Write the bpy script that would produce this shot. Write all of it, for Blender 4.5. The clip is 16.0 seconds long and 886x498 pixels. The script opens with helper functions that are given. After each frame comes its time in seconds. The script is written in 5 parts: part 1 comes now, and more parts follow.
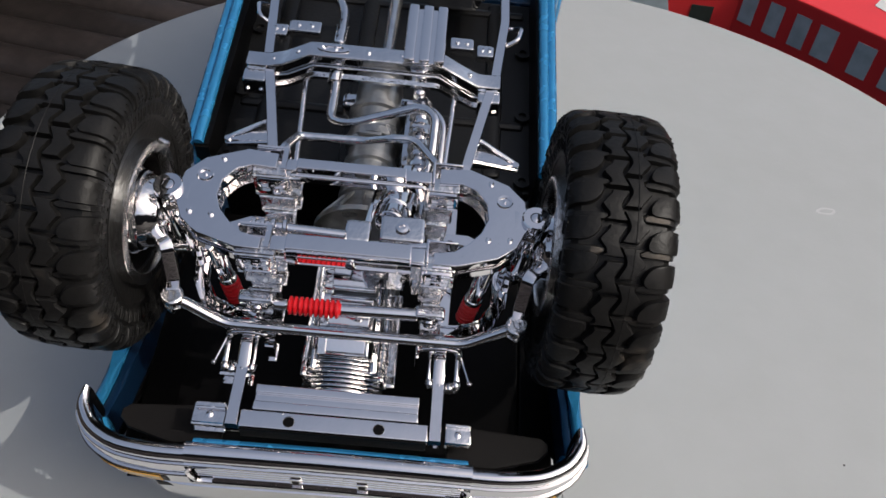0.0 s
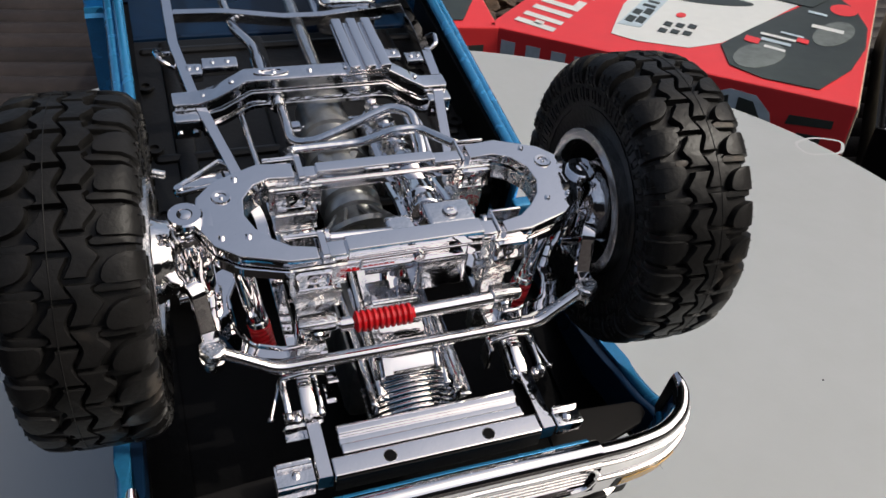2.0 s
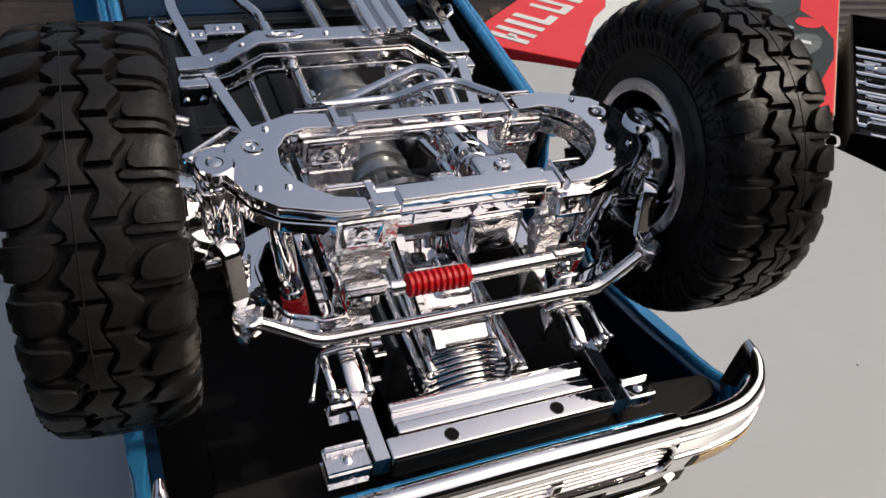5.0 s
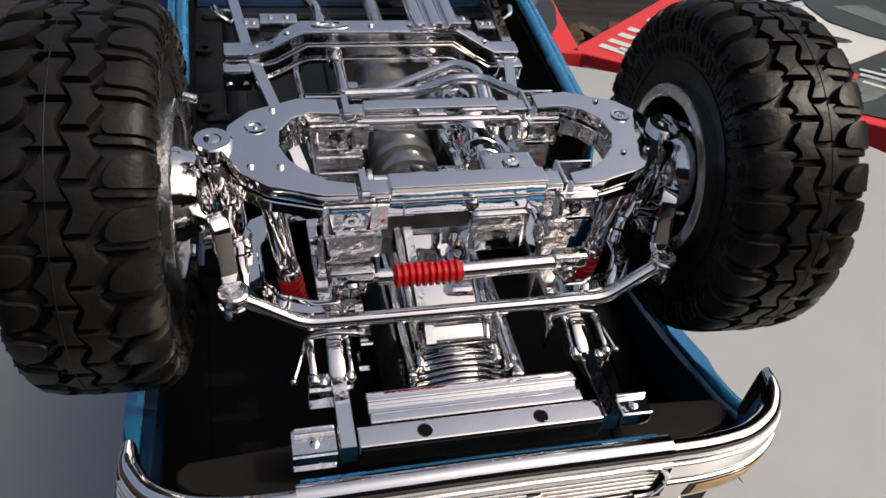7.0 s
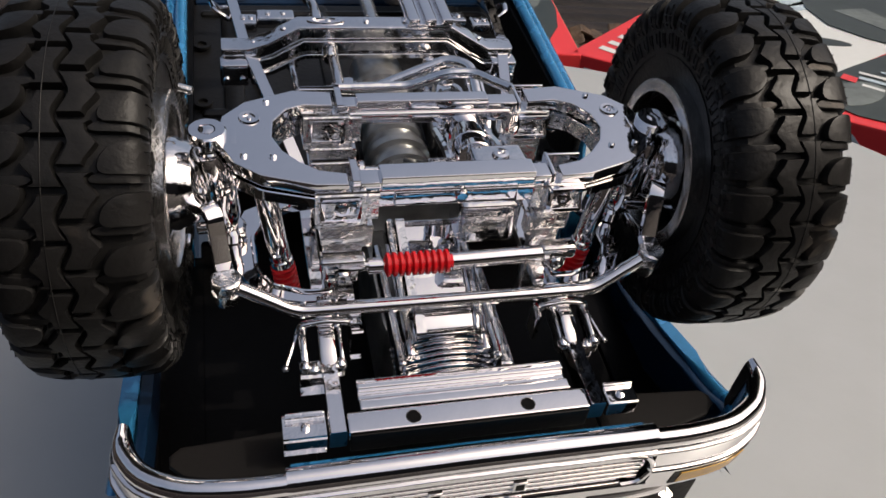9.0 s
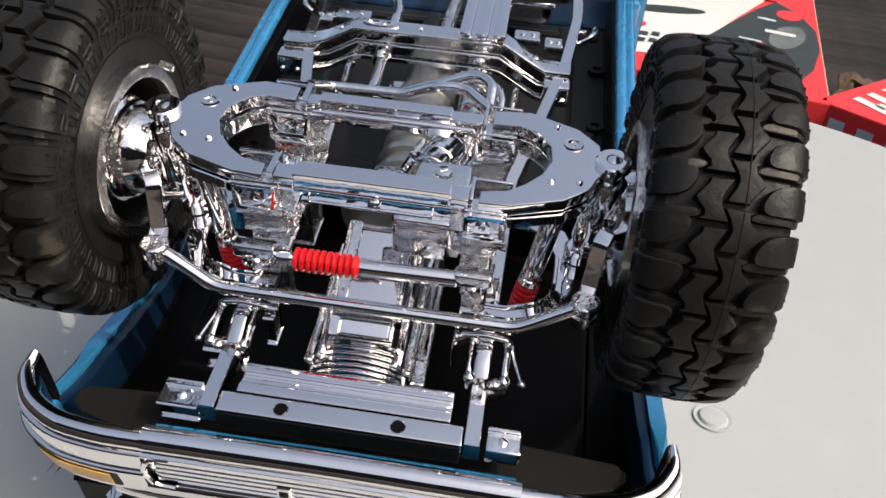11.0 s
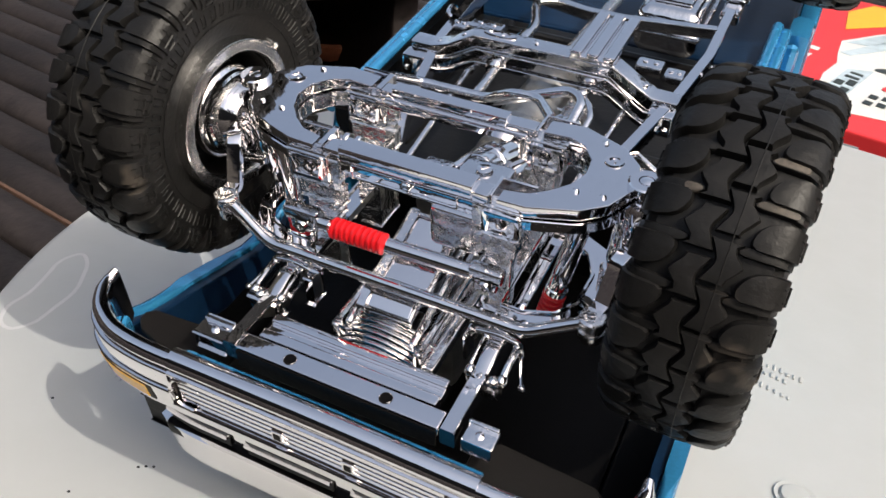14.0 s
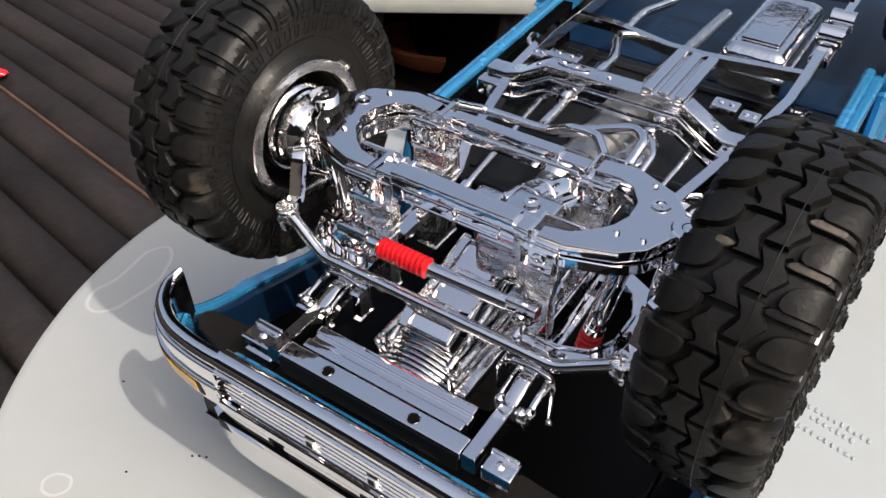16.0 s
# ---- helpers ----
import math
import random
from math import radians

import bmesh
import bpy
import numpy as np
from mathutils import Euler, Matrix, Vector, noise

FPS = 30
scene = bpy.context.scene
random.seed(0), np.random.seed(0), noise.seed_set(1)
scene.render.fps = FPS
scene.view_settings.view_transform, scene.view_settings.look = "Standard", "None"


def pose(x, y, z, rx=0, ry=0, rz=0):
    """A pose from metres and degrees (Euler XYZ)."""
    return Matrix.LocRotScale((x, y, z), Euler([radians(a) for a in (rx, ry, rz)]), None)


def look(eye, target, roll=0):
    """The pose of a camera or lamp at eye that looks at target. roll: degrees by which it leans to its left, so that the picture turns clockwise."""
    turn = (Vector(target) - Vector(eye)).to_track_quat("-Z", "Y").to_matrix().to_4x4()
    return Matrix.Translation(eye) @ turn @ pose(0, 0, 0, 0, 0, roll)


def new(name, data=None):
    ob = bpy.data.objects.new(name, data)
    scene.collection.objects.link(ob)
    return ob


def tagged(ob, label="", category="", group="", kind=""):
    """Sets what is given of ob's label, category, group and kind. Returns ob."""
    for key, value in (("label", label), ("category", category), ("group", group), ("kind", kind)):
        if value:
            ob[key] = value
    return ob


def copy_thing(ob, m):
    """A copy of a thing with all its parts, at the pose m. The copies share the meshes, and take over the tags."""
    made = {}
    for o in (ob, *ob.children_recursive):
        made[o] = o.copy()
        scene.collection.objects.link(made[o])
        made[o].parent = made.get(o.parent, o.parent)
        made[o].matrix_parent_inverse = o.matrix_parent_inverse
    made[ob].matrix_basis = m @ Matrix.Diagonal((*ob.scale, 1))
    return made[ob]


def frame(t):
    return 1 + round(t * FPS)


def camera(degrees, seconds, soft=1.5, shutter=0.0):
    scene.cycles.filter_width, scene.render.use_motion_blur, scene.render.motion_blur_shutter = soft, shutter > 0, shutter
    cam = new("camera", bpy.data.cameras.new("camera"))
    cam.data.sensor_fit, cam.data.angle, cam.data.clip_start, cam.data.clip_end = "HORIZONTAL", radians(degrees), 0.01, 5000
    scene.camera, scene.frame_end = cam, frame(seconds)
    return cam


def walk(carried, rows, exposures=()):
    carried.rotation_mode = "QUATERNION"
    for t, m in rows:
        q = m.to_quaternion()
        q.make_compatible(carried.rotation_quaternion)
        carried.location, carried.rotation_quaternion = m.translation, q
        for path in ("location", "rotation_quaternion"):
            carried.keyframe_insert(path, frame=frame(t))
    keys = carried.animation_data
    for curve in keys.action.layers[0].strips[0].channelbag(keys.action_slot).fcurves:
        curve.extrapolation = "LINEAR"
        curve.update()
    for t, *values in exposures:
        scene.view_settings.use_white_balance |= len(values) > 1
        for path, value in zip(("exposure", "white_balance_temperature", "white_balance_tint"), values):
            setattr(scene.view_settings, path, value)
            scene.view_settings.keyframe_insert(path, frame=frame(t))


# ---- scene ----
cam = camera(56.1, 16.0, soft=1.6)

# The model truck lies upside down on the stand, nose lower than tail: TRUCK takes its own
# frame (x across, y from nose to tail, z up through the chassis) into the world.
TRUCK = pose(0, 0, 0, 13.06) @ pose(0, 0, -0.0128)
PATH = [
    (0, 0.0106, -0.08021, 0.18922, 34.11, -4.36, 3.44),
    (0.5, -0.01244, -0.07263, 0.17966, 34.55, -5.71, -4.88),
    (1, -0.02745, -0.07217, 0.17888, 36.22, -6.84, -11.97),
    (1.5, -0.0288, -0.08129, 0.16862, 41.35, -6.32, -15.57),
    (2, -0.03087, -0.08235, 0.16384, 43.79, -7.89, -18.3),
    (2.5, -0.04238, -0.07891, 0.1606, 45.28, -9.15, -23.34),
    (3, -0.04426, -0.07756, 0.15343, 45.75, -9.46, -24.47),
    (3.5, -0.04801, -0.07752, 0.14954, 46.73, -10.06, -26.35),
    (4, -0.04901, -0.07486, 0.14743, 46.71, -10.03, -26.75),
    (6.5, -0.02251, -0.08194, 0.14711, 45.99, -6.56, -11.28),
    (7, -0.02573, -0.08204, 0.14647, 45.93, -6.69, -12.38),
    (7.5, -0.02922, -0.08182, 0.1465, 46.22, -6.91, -13.95),
    (8, -0.03098, -0.08248, 0.14768, 46.25, -7.13, -14.47),
    (8.5, -0.03342, -0.08192, 0.14709, 46.42, -7.36, -15.04),
    (9, -0.02484, -0.08458, 0.14672, 46.08, -6.84, -12.07),
    (11.5, 0.01891, -0.08493, 0.15068, 45.52, -1.9, 11.16),
    (12, 0.01738, -0.08601, 0.15232, 45.88, -1.67, 12.66),
    (12.5, 0.02422, -0.08496, 0.15093, 46.43, -1.33, 15.66),
    (13, 0.03564, -0.0827, 0.15105, 46.75, -0.45, 20.72),
    (13.5, 0.03649, -0.08169, 0.15033, 46.98, -0.01, 22.54),
    (14, 0.04129, -0.08389, 0.14832, 47.36, 0.37, 26.14),
    (14.5, 0.04315, -0.08173, 0.14934, 47.34, 0.68, 28.15),
    (15, 0.05637, -0.0788, 0.14948, 48.06, 1.57, 33.61),
    (15.5, 0.05384, -0.07896, 0.14968, 48.22, 1.52, 34.67),
    (16, 0.04746, -0.08062, 0.15125, 48.26, 1.26, 34.27),
]
walk(cam, [(t, TRUCK @ pose(x, y, z, a, b, c)) for t, x, y, z, a, b, c in PATH],
     [(0.0, -0.87, 6400, 9), (1.0, -0.79, 6450, 9), (2.0, -0.84, 6550, 8), (4.0, -0.85, 6600, 9), (6.5, -0.82, 6950, 11), (9.0, -0.82, 6950, 11), (11.5, -0.18, 6850, 8), (14.0, -0.17, 6800, 8), (16.0, -0.16, 6750, 9)])

# ---- light ----
SUN_UP, SUN_ROUND = 47.5, -25.0   # degrees above the horizon, and from +x towards +y
sun_way = Vector((math.cos(radians(SUN_UP)) * math.cos(radians(SUN_ROUND)),
                  math.cos(radians(SUN_UP)) * math.sin(radians(SUN_ROUND)), math.sin(radians(SUN_UP))))
world = bpy.data.worlds.new("sky")
scene.world = world
world.use_nodes = True
wt = world.node_tree
sky = wt.nodes.new("ShaderNodeTexSky")
sky.sky_type, sky.sun_disc = "NISHITA", False
sky.sun_elevation, sky.sun_rotation = radians(SUN_UP), radians(90 - SUN_ROUND)
sky.air_density, sky.dust_density, sky.ozone_density = 1.0, 6.0, 0.6
haze = wt.nodes.new("ShaderNodeHueSaturation")
haze.inputs["Saturation"].default_value = 0.85
wt.links.new(sky.outputs[0], haze.inputs["Color"])
wt.links.new(haze.outputs[0], wt.nodes["Background"].inputs[0])
wt.nodes["Background"].inputs[1].default_value = 0.25
sun = new("sun", bpy.data.lights.new("sun", "SUN"))
sun.data.energy, sun.data.angle, sun.data.color = 3.2, radians(0.53), (1.0, 0.96, 0.9)
sun.matrix_basis = look(sun_way, (0, 0, 0))


# ---- materials ----
def material(name, colour, rough=0.5, metal=0.0, grain=0.0, size=0.002, bump=0.0, bump_size=None, second=None,
             coat=0.0, spec=0.5, rough_var=0.08, spread=0.0, dust=None):
    """A surface with colour and roughness that vary at two scales, and a fine relief."""
    m = bpy.data.materials.new(name)
    m.use_nodes = True
    nt = m.node_tree
    bs = nt.nodes["Principled BSDF"]
    bs.inputs["Metallic"].default_value = metal
    bs.inputs["Coat Weight"].default_value = coat
    bs.inputs["Specular IOR Level"].default_value = spec
    geo = nt.nodes.new("ShaderNodeTexCoord")

    def noise_at(length, detail=4.0):
        n = nt.nodes.new("ShaderNodeTexNoise")
        n.inputs["Scale"].default_value, n.inputs["Detail"].default_value = 1.0 / length, detail
        nt.links.new(geo.outputs["Object"], n.inputs["Vector"])
        return n

    fine, wide = noise_at(size), noise_at(size * 9, 2.0)
    add = nt.nodes.new("ShaderNodeMath")
    add.operation = "MULTIPLY_ADD"
    nt.links.new(fine.outputs["Fac"], add.inputs[0])
    add.inputs[1].default_value = 0.5
    half = nt.nodes.new("ShaderNodeMath")
    half.operation = "MULTIPLY"
    nt.links.new(wide.outputs["Fac"], half.inputs[0])
    half.inputs[1].default_value = 0.5
    nt.links.new(half.outputs[0], add.inputs[2])
    ramp = nt.nodes.new("ShaderNodeValToRGB")
    ramp.color_ramp.elements[0].position, ramp.color_ramp.elements[1].position = 0.34, 0.66
    other = second or tuple(c * (1 - grain) for c in colour)
    ramp.color_ramp.elements[0].color, ramp.color_ramp.elements[1].color = (*other, 1), (*colour, 1)
    nt.links.new(add.outputs[0], ramp.inputs[0])
    out = ramp.outputs[0]
    if spread:
        info, hsv = nt.nodes.new("ShaderNodeObjectInfo"), nt.nodes.new("ShaderNodeHueSaturation")
        rng = nt.nodes.new("ShaderNodeMapRange")
        rng.inputs["To Min"].default_value, rng.inputs["To Max"].default_value = 1 - spread, 1 + spread
        nt.links.new(info.outputs["Random"], rng.inputs["Value"])
        nt.links.new(rng.outputs[0], hsv.inputs["Value"])
        nt.links.new(out, hsv.inputs["Color"])
        out = hsv.outputs[0]
    if dust:
        # pale scuffs in a few patches
        patch, lim, mix = noise_at(0.008, 3.0), nt.nodes.new("ShaderNodeMapRange"), nt.nodes.new("ShaderNodeMix")
        lim.inputs["From Min"].default_value, lim.inputs["From Max"].default_value = 0.66, 0.73
        lim.inputs["To Max"].default_value = 0.55
        nt.links.new(patch.outputs["Fac"], lim.inputs["Value"])
        mix.data_type = "RGBA"
        nt.links.new(lim.outputs[0], mix.inputs[0])
        nt.links.new(out, mix.inputs[6])
        mix.inputs[7].default_value = (*dust, 1)
        out = mix.outputs[2]
    nt.links.new(out, bs.inputs["Base Color"])
    rr = nt.nodes.new("ShaderNodeMapRange")
    rr.inputs["To Min"].default_value, rr.inputs["To Max"].default_value = max(0.0, rough - rough_var), rough + rough_var
    nt.links.new(wide.outputs["Fac"], rr.inputs["Value"])
    nt.links.new(rr.outputs[0], bs.inputs["Roughness"])
    if bump:
        rel = noise_at(bump_size or size)
        b = nt.nodes.new("ShaderNodeBump")
        b.inputs["Strength"].default_value, b.inputs["Distance"].default_value = 1.0, bump
        nt.links.new(rel.outputs["Fac"], b.inputs["Height"])
        nt.links.new(b.outputs[0], bs.inputs["Normal"])
    return m


CHROME = material("chrome_plating", (0.92, 0.9, 0.91), 0.03, 1.0, 0.04, 0.004, 0.00005, 0.006, rough_var=0.02)
CAST_CHROME = material("cast_chrome", (0.88, 0.87, 0.88), 0.07, 1.0, 0.08, 0.003, 0.00014, 0.0022, rough_var=0.03)
ROUGH_CHROME = material("rough_chrome", (0.9, 0.885, 0.88), 0.13, 1.0, 0.12, 0.0015, 0.00026, 0.0014, rough_var=0.06)
SATIN = material("satin_silver", (0.82, 0.81, 0.8), 0.23, 1.0, 0.25, 0.002, 0.00012, 0.0012, rough_var=0.07)
SILVER = material("silver_paint", (0.52, 0.52, 0.51), 0.3, 0.9, 0.5, 0.003, 0.0002, 0.004)
RUBBER = material("black_rubber", (0.0135, 0.0128, 0.0126), 0.42, 0.0, 0.35, 0.003, 0.00009, 0.0008, second=(0.006, 0.006, 0.006), rough_var=0.15, spec=0.2, dust=(0.075, 0.062, 0.05))
DUST_GLINT = material("dried_dust", (0.12, 0.1, 0.082), 0.6, 0.0, 0.7, 0.0008, 0.0001, 0.0008, second=(0.022, 0.02, 0.018), spec=0.3)
BLUE = material("blue_metallic_paint", (0.04, 0.29, 0.58), 0.25, 0.5, 0.22, 0.0005, 0.00002, 0.0008, coat=0.6)
# the body blue darkened: shade put into the colour
BLUE_SHADED = material("shaded_blue_paint", (0.004, 0.018, 0.048), 0.3, 0.0, 0.4, 0.003, 0.00002, 0.0008, spec=0.3)
FLOOR = material("black_plastic", (0.008, 0.0078, 0.008), 0.36, 0.0, 0.4, 0.004, 0.00005, 0.001, spec=0.35)
BLACK = material("black_paint", (0.0035, 0.0032, 0.0033), 0.4, 0.0, 0.4, 0.004, 0.00005, 0.001, spec=0.1)
MATT = material("matt_black", (0.008, 0.0072, 0.0072), 0.6, 0.0, 0.2, 0.003, 0.00003, 0.0008, spec=0.12)
RED = material("red_plastic", (0.62, 0.012, 0.018), 0.24, 0.0, 0.15, 0.003, coat=0.3)
AMBER = material("amber_lens", (0.76, 0.4, 0.05), 0.2, 0.0, 0.3, 0.002, coat=0.2)
TABLE = material("grey_plastic", (0.385, 0.395, 0.395), 0.34, 0.0, 0.05, 0.012, 0.00004, 0.004, second=(0.36, 0.37, 0.365), rough_var=0.06)
STAIN = material("dried_water_stain", (0.5, 0.5, 0.5), 0.5, 0.0, 0.1, 0.003)
SLAT = material("dark_stained_wood", (0.03, 0.024, 0.023), 0.55, 0.0, 0.5, 0.006, 0.0004, 0.004, second=(0.012, 0.01, 0.01), spread=0.25, spec=0.2)
TAN = material("bare_tan_wood", (0.12, 0.065, 0.042), 0.6, 0.0, 0.5, 0.004, 0.0003, 0.003)
CARD_RED = material("red_printed_card", (0.72, 0.035, 0.04), 0.4, 0.0, 0.08, 0.02)
CARD_WHITE = material("white_printed_card", (0.66, 0.67, 0.65), 0.4, 0.0, 0.08, 0.01)
CARD_PALE = material("pale_blue_printed_card", (0.52, 0.62, 0.68), 0.4, 0.0, 0.25, 0.01, second=(0.3, 0.38, 0.42))
CARD_DARK = material("dark_printed_card", (0.035, 0.045, 0.04), 0.4, 0.0, 0.5, 0.008)
CARD_GREY = material("grey_printed_card", (0.16, 0.18, 0.17), 0.4, 0.0, 0.6, 0.006)
CARD_YELLOW = material("yellow_printed_card", (0.85, 0.42, 0.03), 0.4, 0.0, 0.08, 0.01)
CARD_BUFF = material("buff_cardboard", (0.55, 0.47, 0.36), 0.7, 0.0, 0.2, 0.004)
CLAY = material("terracotta", (0.42, 0.14, 0.07), 0.7, 0.0, 0.3, 0.01)
BARK = material("bark_litter", (0.12, 0.075, 0.045), 0.85, 0.0, 0.6, 0.01, 0.004, 0.01, second=(0.03, 0.022, 0.018))
EARTH = material("dark_earth", (0.05, 0.042, 0.035), 0.9, 0.0, 0.5, 0.03, 0.004, 0.02)
SLAB = material("pale_grey_slab", (0.3, 0.31, 0.3), 0.6, 0.0, 0.2, 0.02, 0.0004, 0.01)


# ---- building blocks; lengths of the truck's parts are in millimetres ----
def part(name, bm, mat, parent=None, label="", smooth=42, m=None):
    """Links a bmesh as one mesh object under a thing or a part."""
    bmesh.ops.recalc_face_normals(bm, faces=bm.faces)
    me = bpy.data.meshes.new(name)
    bm.to_mesh(me)
    bm.free()
    me.materials.append(mat)
    me.shade_smooth()
    me.set_sharp_from_angle(angle=radians(smooth))
    ob = new(name, me)
    if len(me.polygons) < 4000:
        # large faces stay flat, only the bevels between them turn
        wn = ob.modifiers.new("face_weights", "WEIGHTED_NORMAL")
        wn.keep_sharp, wn.weight = True, 60
    if parent is not None:
        ob.parent = parent
    if m is not None:
        ob.matrix_basis = m
    return tagged(ob, label)


def mm(bm, s=0.001):
    bmesh.ops.scale(bm, vec=(s, s, s), verts=bm.verts)
    return bm


def bevel(bm, w, seg=2, angle=28, verts=None):
    edges = [e for e in bm.edges if len(e.link_faces) == 2 and e.calc_face_angle(0) > radians(angle)
             and (verts is None or (e.verts[0] in verts and e.verts[1] in verts))]
    if edges and w > 0:
        bmesh.ops.bevel(bm, geom=edges, offset=w * 1.7, offset_type="OFFSET", segments=seg, profile=0.5, affect="EDGES", clamp_overlap=True)


def box(bm, x0, x1, y0, y1, z0, z1, w=0.25, m=None, taper=1.0, seg=2):
    """A bevelled block; taper narrows its lower end."""
    t = bmesh.new()
    bmesh.ops.create_cube(t, size=1.0)
    for v in t.verts:
        k = taper if v.co.z < 0 else 1.0
        v.co = Vector(((x0 + x1) / 2 + v.co.x * (x1 - x0) * k, (y0 + y1) / 2 + v.co.y * (y1 - y0) * k, (z0 + z1) / 2 + v.co.z * (z1 - z0)))
    bevel(t, w, seg)
    if m is not None:
        bmesh.ops.transform(t, matrix=m, verts=t.verts)
    join(bm, t)
    return bm


def join(bm, t):
    me = bpy.data.meshes.new("t")
    t.to_mesh(me)
    t.free()
    bm.from_mesh(me)
    bpy.data.meshes.remove(me)


def prism(bm, poly, lo, hi, w=0.2, axis="z", seg=2):
    """A polygon drawn in the plane across axis, drawn out from lo to hi."""
    t = bmesh.new()
    put = {"z": lambda a, b, c: (a, b, c), "x": lambda a, b, c: (c, a, b), "y": lambda a, b, c: (a, c, b)}[axis]
    vs = [t.verts.new(put(a, b, lo)) for a, b in poly]
    f = t.faces.new(vs)
    r = bmesh.ops.extrude_face_region(t, geom=[f])
    off = Vector(put(0, 0, hi - lo))
    for e in r["geom"]:
        if isinstance(e, bmesh.types.BMVert):
            e.co += off
    bevel(t, w, seg)
    join(bm, t)
    return bm


def ring_prism(bm, outer, inner, lo, hi, w=0.15):
    """A flat frame between two outlines of equal count."""
    t = bmesh.new()
    n = len(outer)
    rows = [[t.verts.new((x, y, z)) for x, y in p] for p, z in ((outer, hi), (inner, hi), (inner, lo), (outer, lo))]
    for a in range(4):
        for i in range(n):
            j = (i + 1) % n
            t.faces.new((rows[a][i], rows[a][j], rows[(a + 1) % 4][j], rows[(a + 1) % 4][i]))
    bevel(t, w, 2)
    join(bm, t)
    return bm


def rounded(pts, r, n=4, closed=False):
    """A polyline with its corners turned into arcs."""
    pts = [Vector(p) for p in pts]
    out = []
    for i, p in enumerate(pts):
        if not closed and i in (0, len(pts) - 1):
            out.append(p)
            continue
        a, b = pts[i - 1] - p, pts[(i + 1) % len(pts)] - p
        k = min(r, a.length * 0.45, b.length * 0.45)
        a, b = p + a.normalized() * k, p + b.normalized() * k
        for j in range(n + 1):
            s = j / n
            out.append((1 - s) ** 2 * a + 2 * s * (1 - s) * p + s * s * b)
    return out


def tube(bm, pts, r, n=10, bend=1.5, square=False, cap=True, flat=1.0):
    """A rod along a polyline; flat squashes it upright; square gives it four bevelled sides."""
    pts = rounded(pts, bend) if bend else [Vector(p) for p in pts]
    rows = []
    up0 = Vector((0, 0, 1))
    for i, p in enumerate(pts):
        d = (pts[min(i + 1, len(pts) - 1)] - pts[max(i - 1, 0)]).normalized()
        side = d.cross(up0)
        side = side.normalized() if side.length > 1e-3 else Vector((1, 0, 0))
        up = side.cross(d).normalized()
        rad = r(i / max(1, len(pts) - 1)) if callable(r) else r
        row = []
        if square:
            c = 0.86
            for a, b in ((1, c), (c, 1), (-c, 1), (-1, c), (-1, -c), (-c, -1), (c, -1), (1, -c)):
                row.append(bm.verts.new(p + side * a * rad + up * b * rad * flat))
        else:
            for k in range(n):
                t = 2 * math.pi * k / n
                row.append(bm.verts.new(p + side * math.cos(t) * rad + up * math.sin(t) * rad * flat))
        rows.append(row)
    m = len(rows[0])
    for a, b in zip(rows, rows[1:]):
        for k in range(m):
            bm.faces.new((a[k], a[(k + 1) % m], b[(k + 1) % m], b[k]))
    if cap:
        bm.faces.new(rows[0][::-1])
        bm.faces.new(rows[-1])
    return bm


def lathe(bm, profile, m=None, n=32, closed=False):
    """A profile of (along, radius) turned round the local x axis."""
    t = bmesh.new()
    rows = []
    for a, r in profile:
        rows.append([t.verts.new((a, max(r, 1e-4) * math.cos(2 * math.pi * k / n), max(r, 1e-4) * math.sin(2 * math.pi * k / n))) for k in range(n)])
    pairs = list(zip(rows, rows[1:])) + ([(rows[-1], rows[0])] if closed else [])
    for a, b in pairs:
        for k in range(n):
            t.faces.new((a[k], a[(k + 1) % n], b[(k + 1) % n], b[k]))
    if not closed:
        t.faces.new(rows[0][::-1])
        t.faces.new(rows[-1])
    if m is not None:
        bmesh.ops.transform(t, matrix=m, verts=t.verts)
    join(bm, t)
    return bm


def aim(p, q):
    """The pose that lays the x axis from p towards q."""
    p, q = Vector(p), Vector(q)
    return Matrix.Translation(p) @ (q - p).to_track_quat("X", "Z").to_matrix().to_4x4()


def rod(bm, p, q, r, n=16, ends=0.15):
    length = (Vector(q) - Vector(p)).length
    return lathe(bm, [(0, r - ends), (ends, r), (length - ends, r), (length, r - ends)], aim(p, q), n)


def bolt(bm, x, y, z, r=0.55, h=0.35, n=8):
    return lathe(bm, [(-0.2, r), (h * 0.6, r), (h, r * 0.6)], aim((x, y, z), (x, y, z + 1)), n)


# ---- the model truck, upside down ----
truck = tagged(new("model_truck"), "blue model pickup truck lying upside down, chrome chassis, big black tyres", "model truck")
truck.matrix_basis = TRUCK


def add(name, bm, mat=None, parent=None, label="", smooth=42):
    return part(name, mm(bm), mat or CHROME, parent or truck, label, smooth)


def B():
    return bmesh.new()


SIDES = (-1, 1)

def canted(bm):
    """The suspension plates rise a little towards the wheels."""
    for v in bm.verts:
        v.co.z += 0.04 * (abs(v.co.x) - 17.0)
    return bm


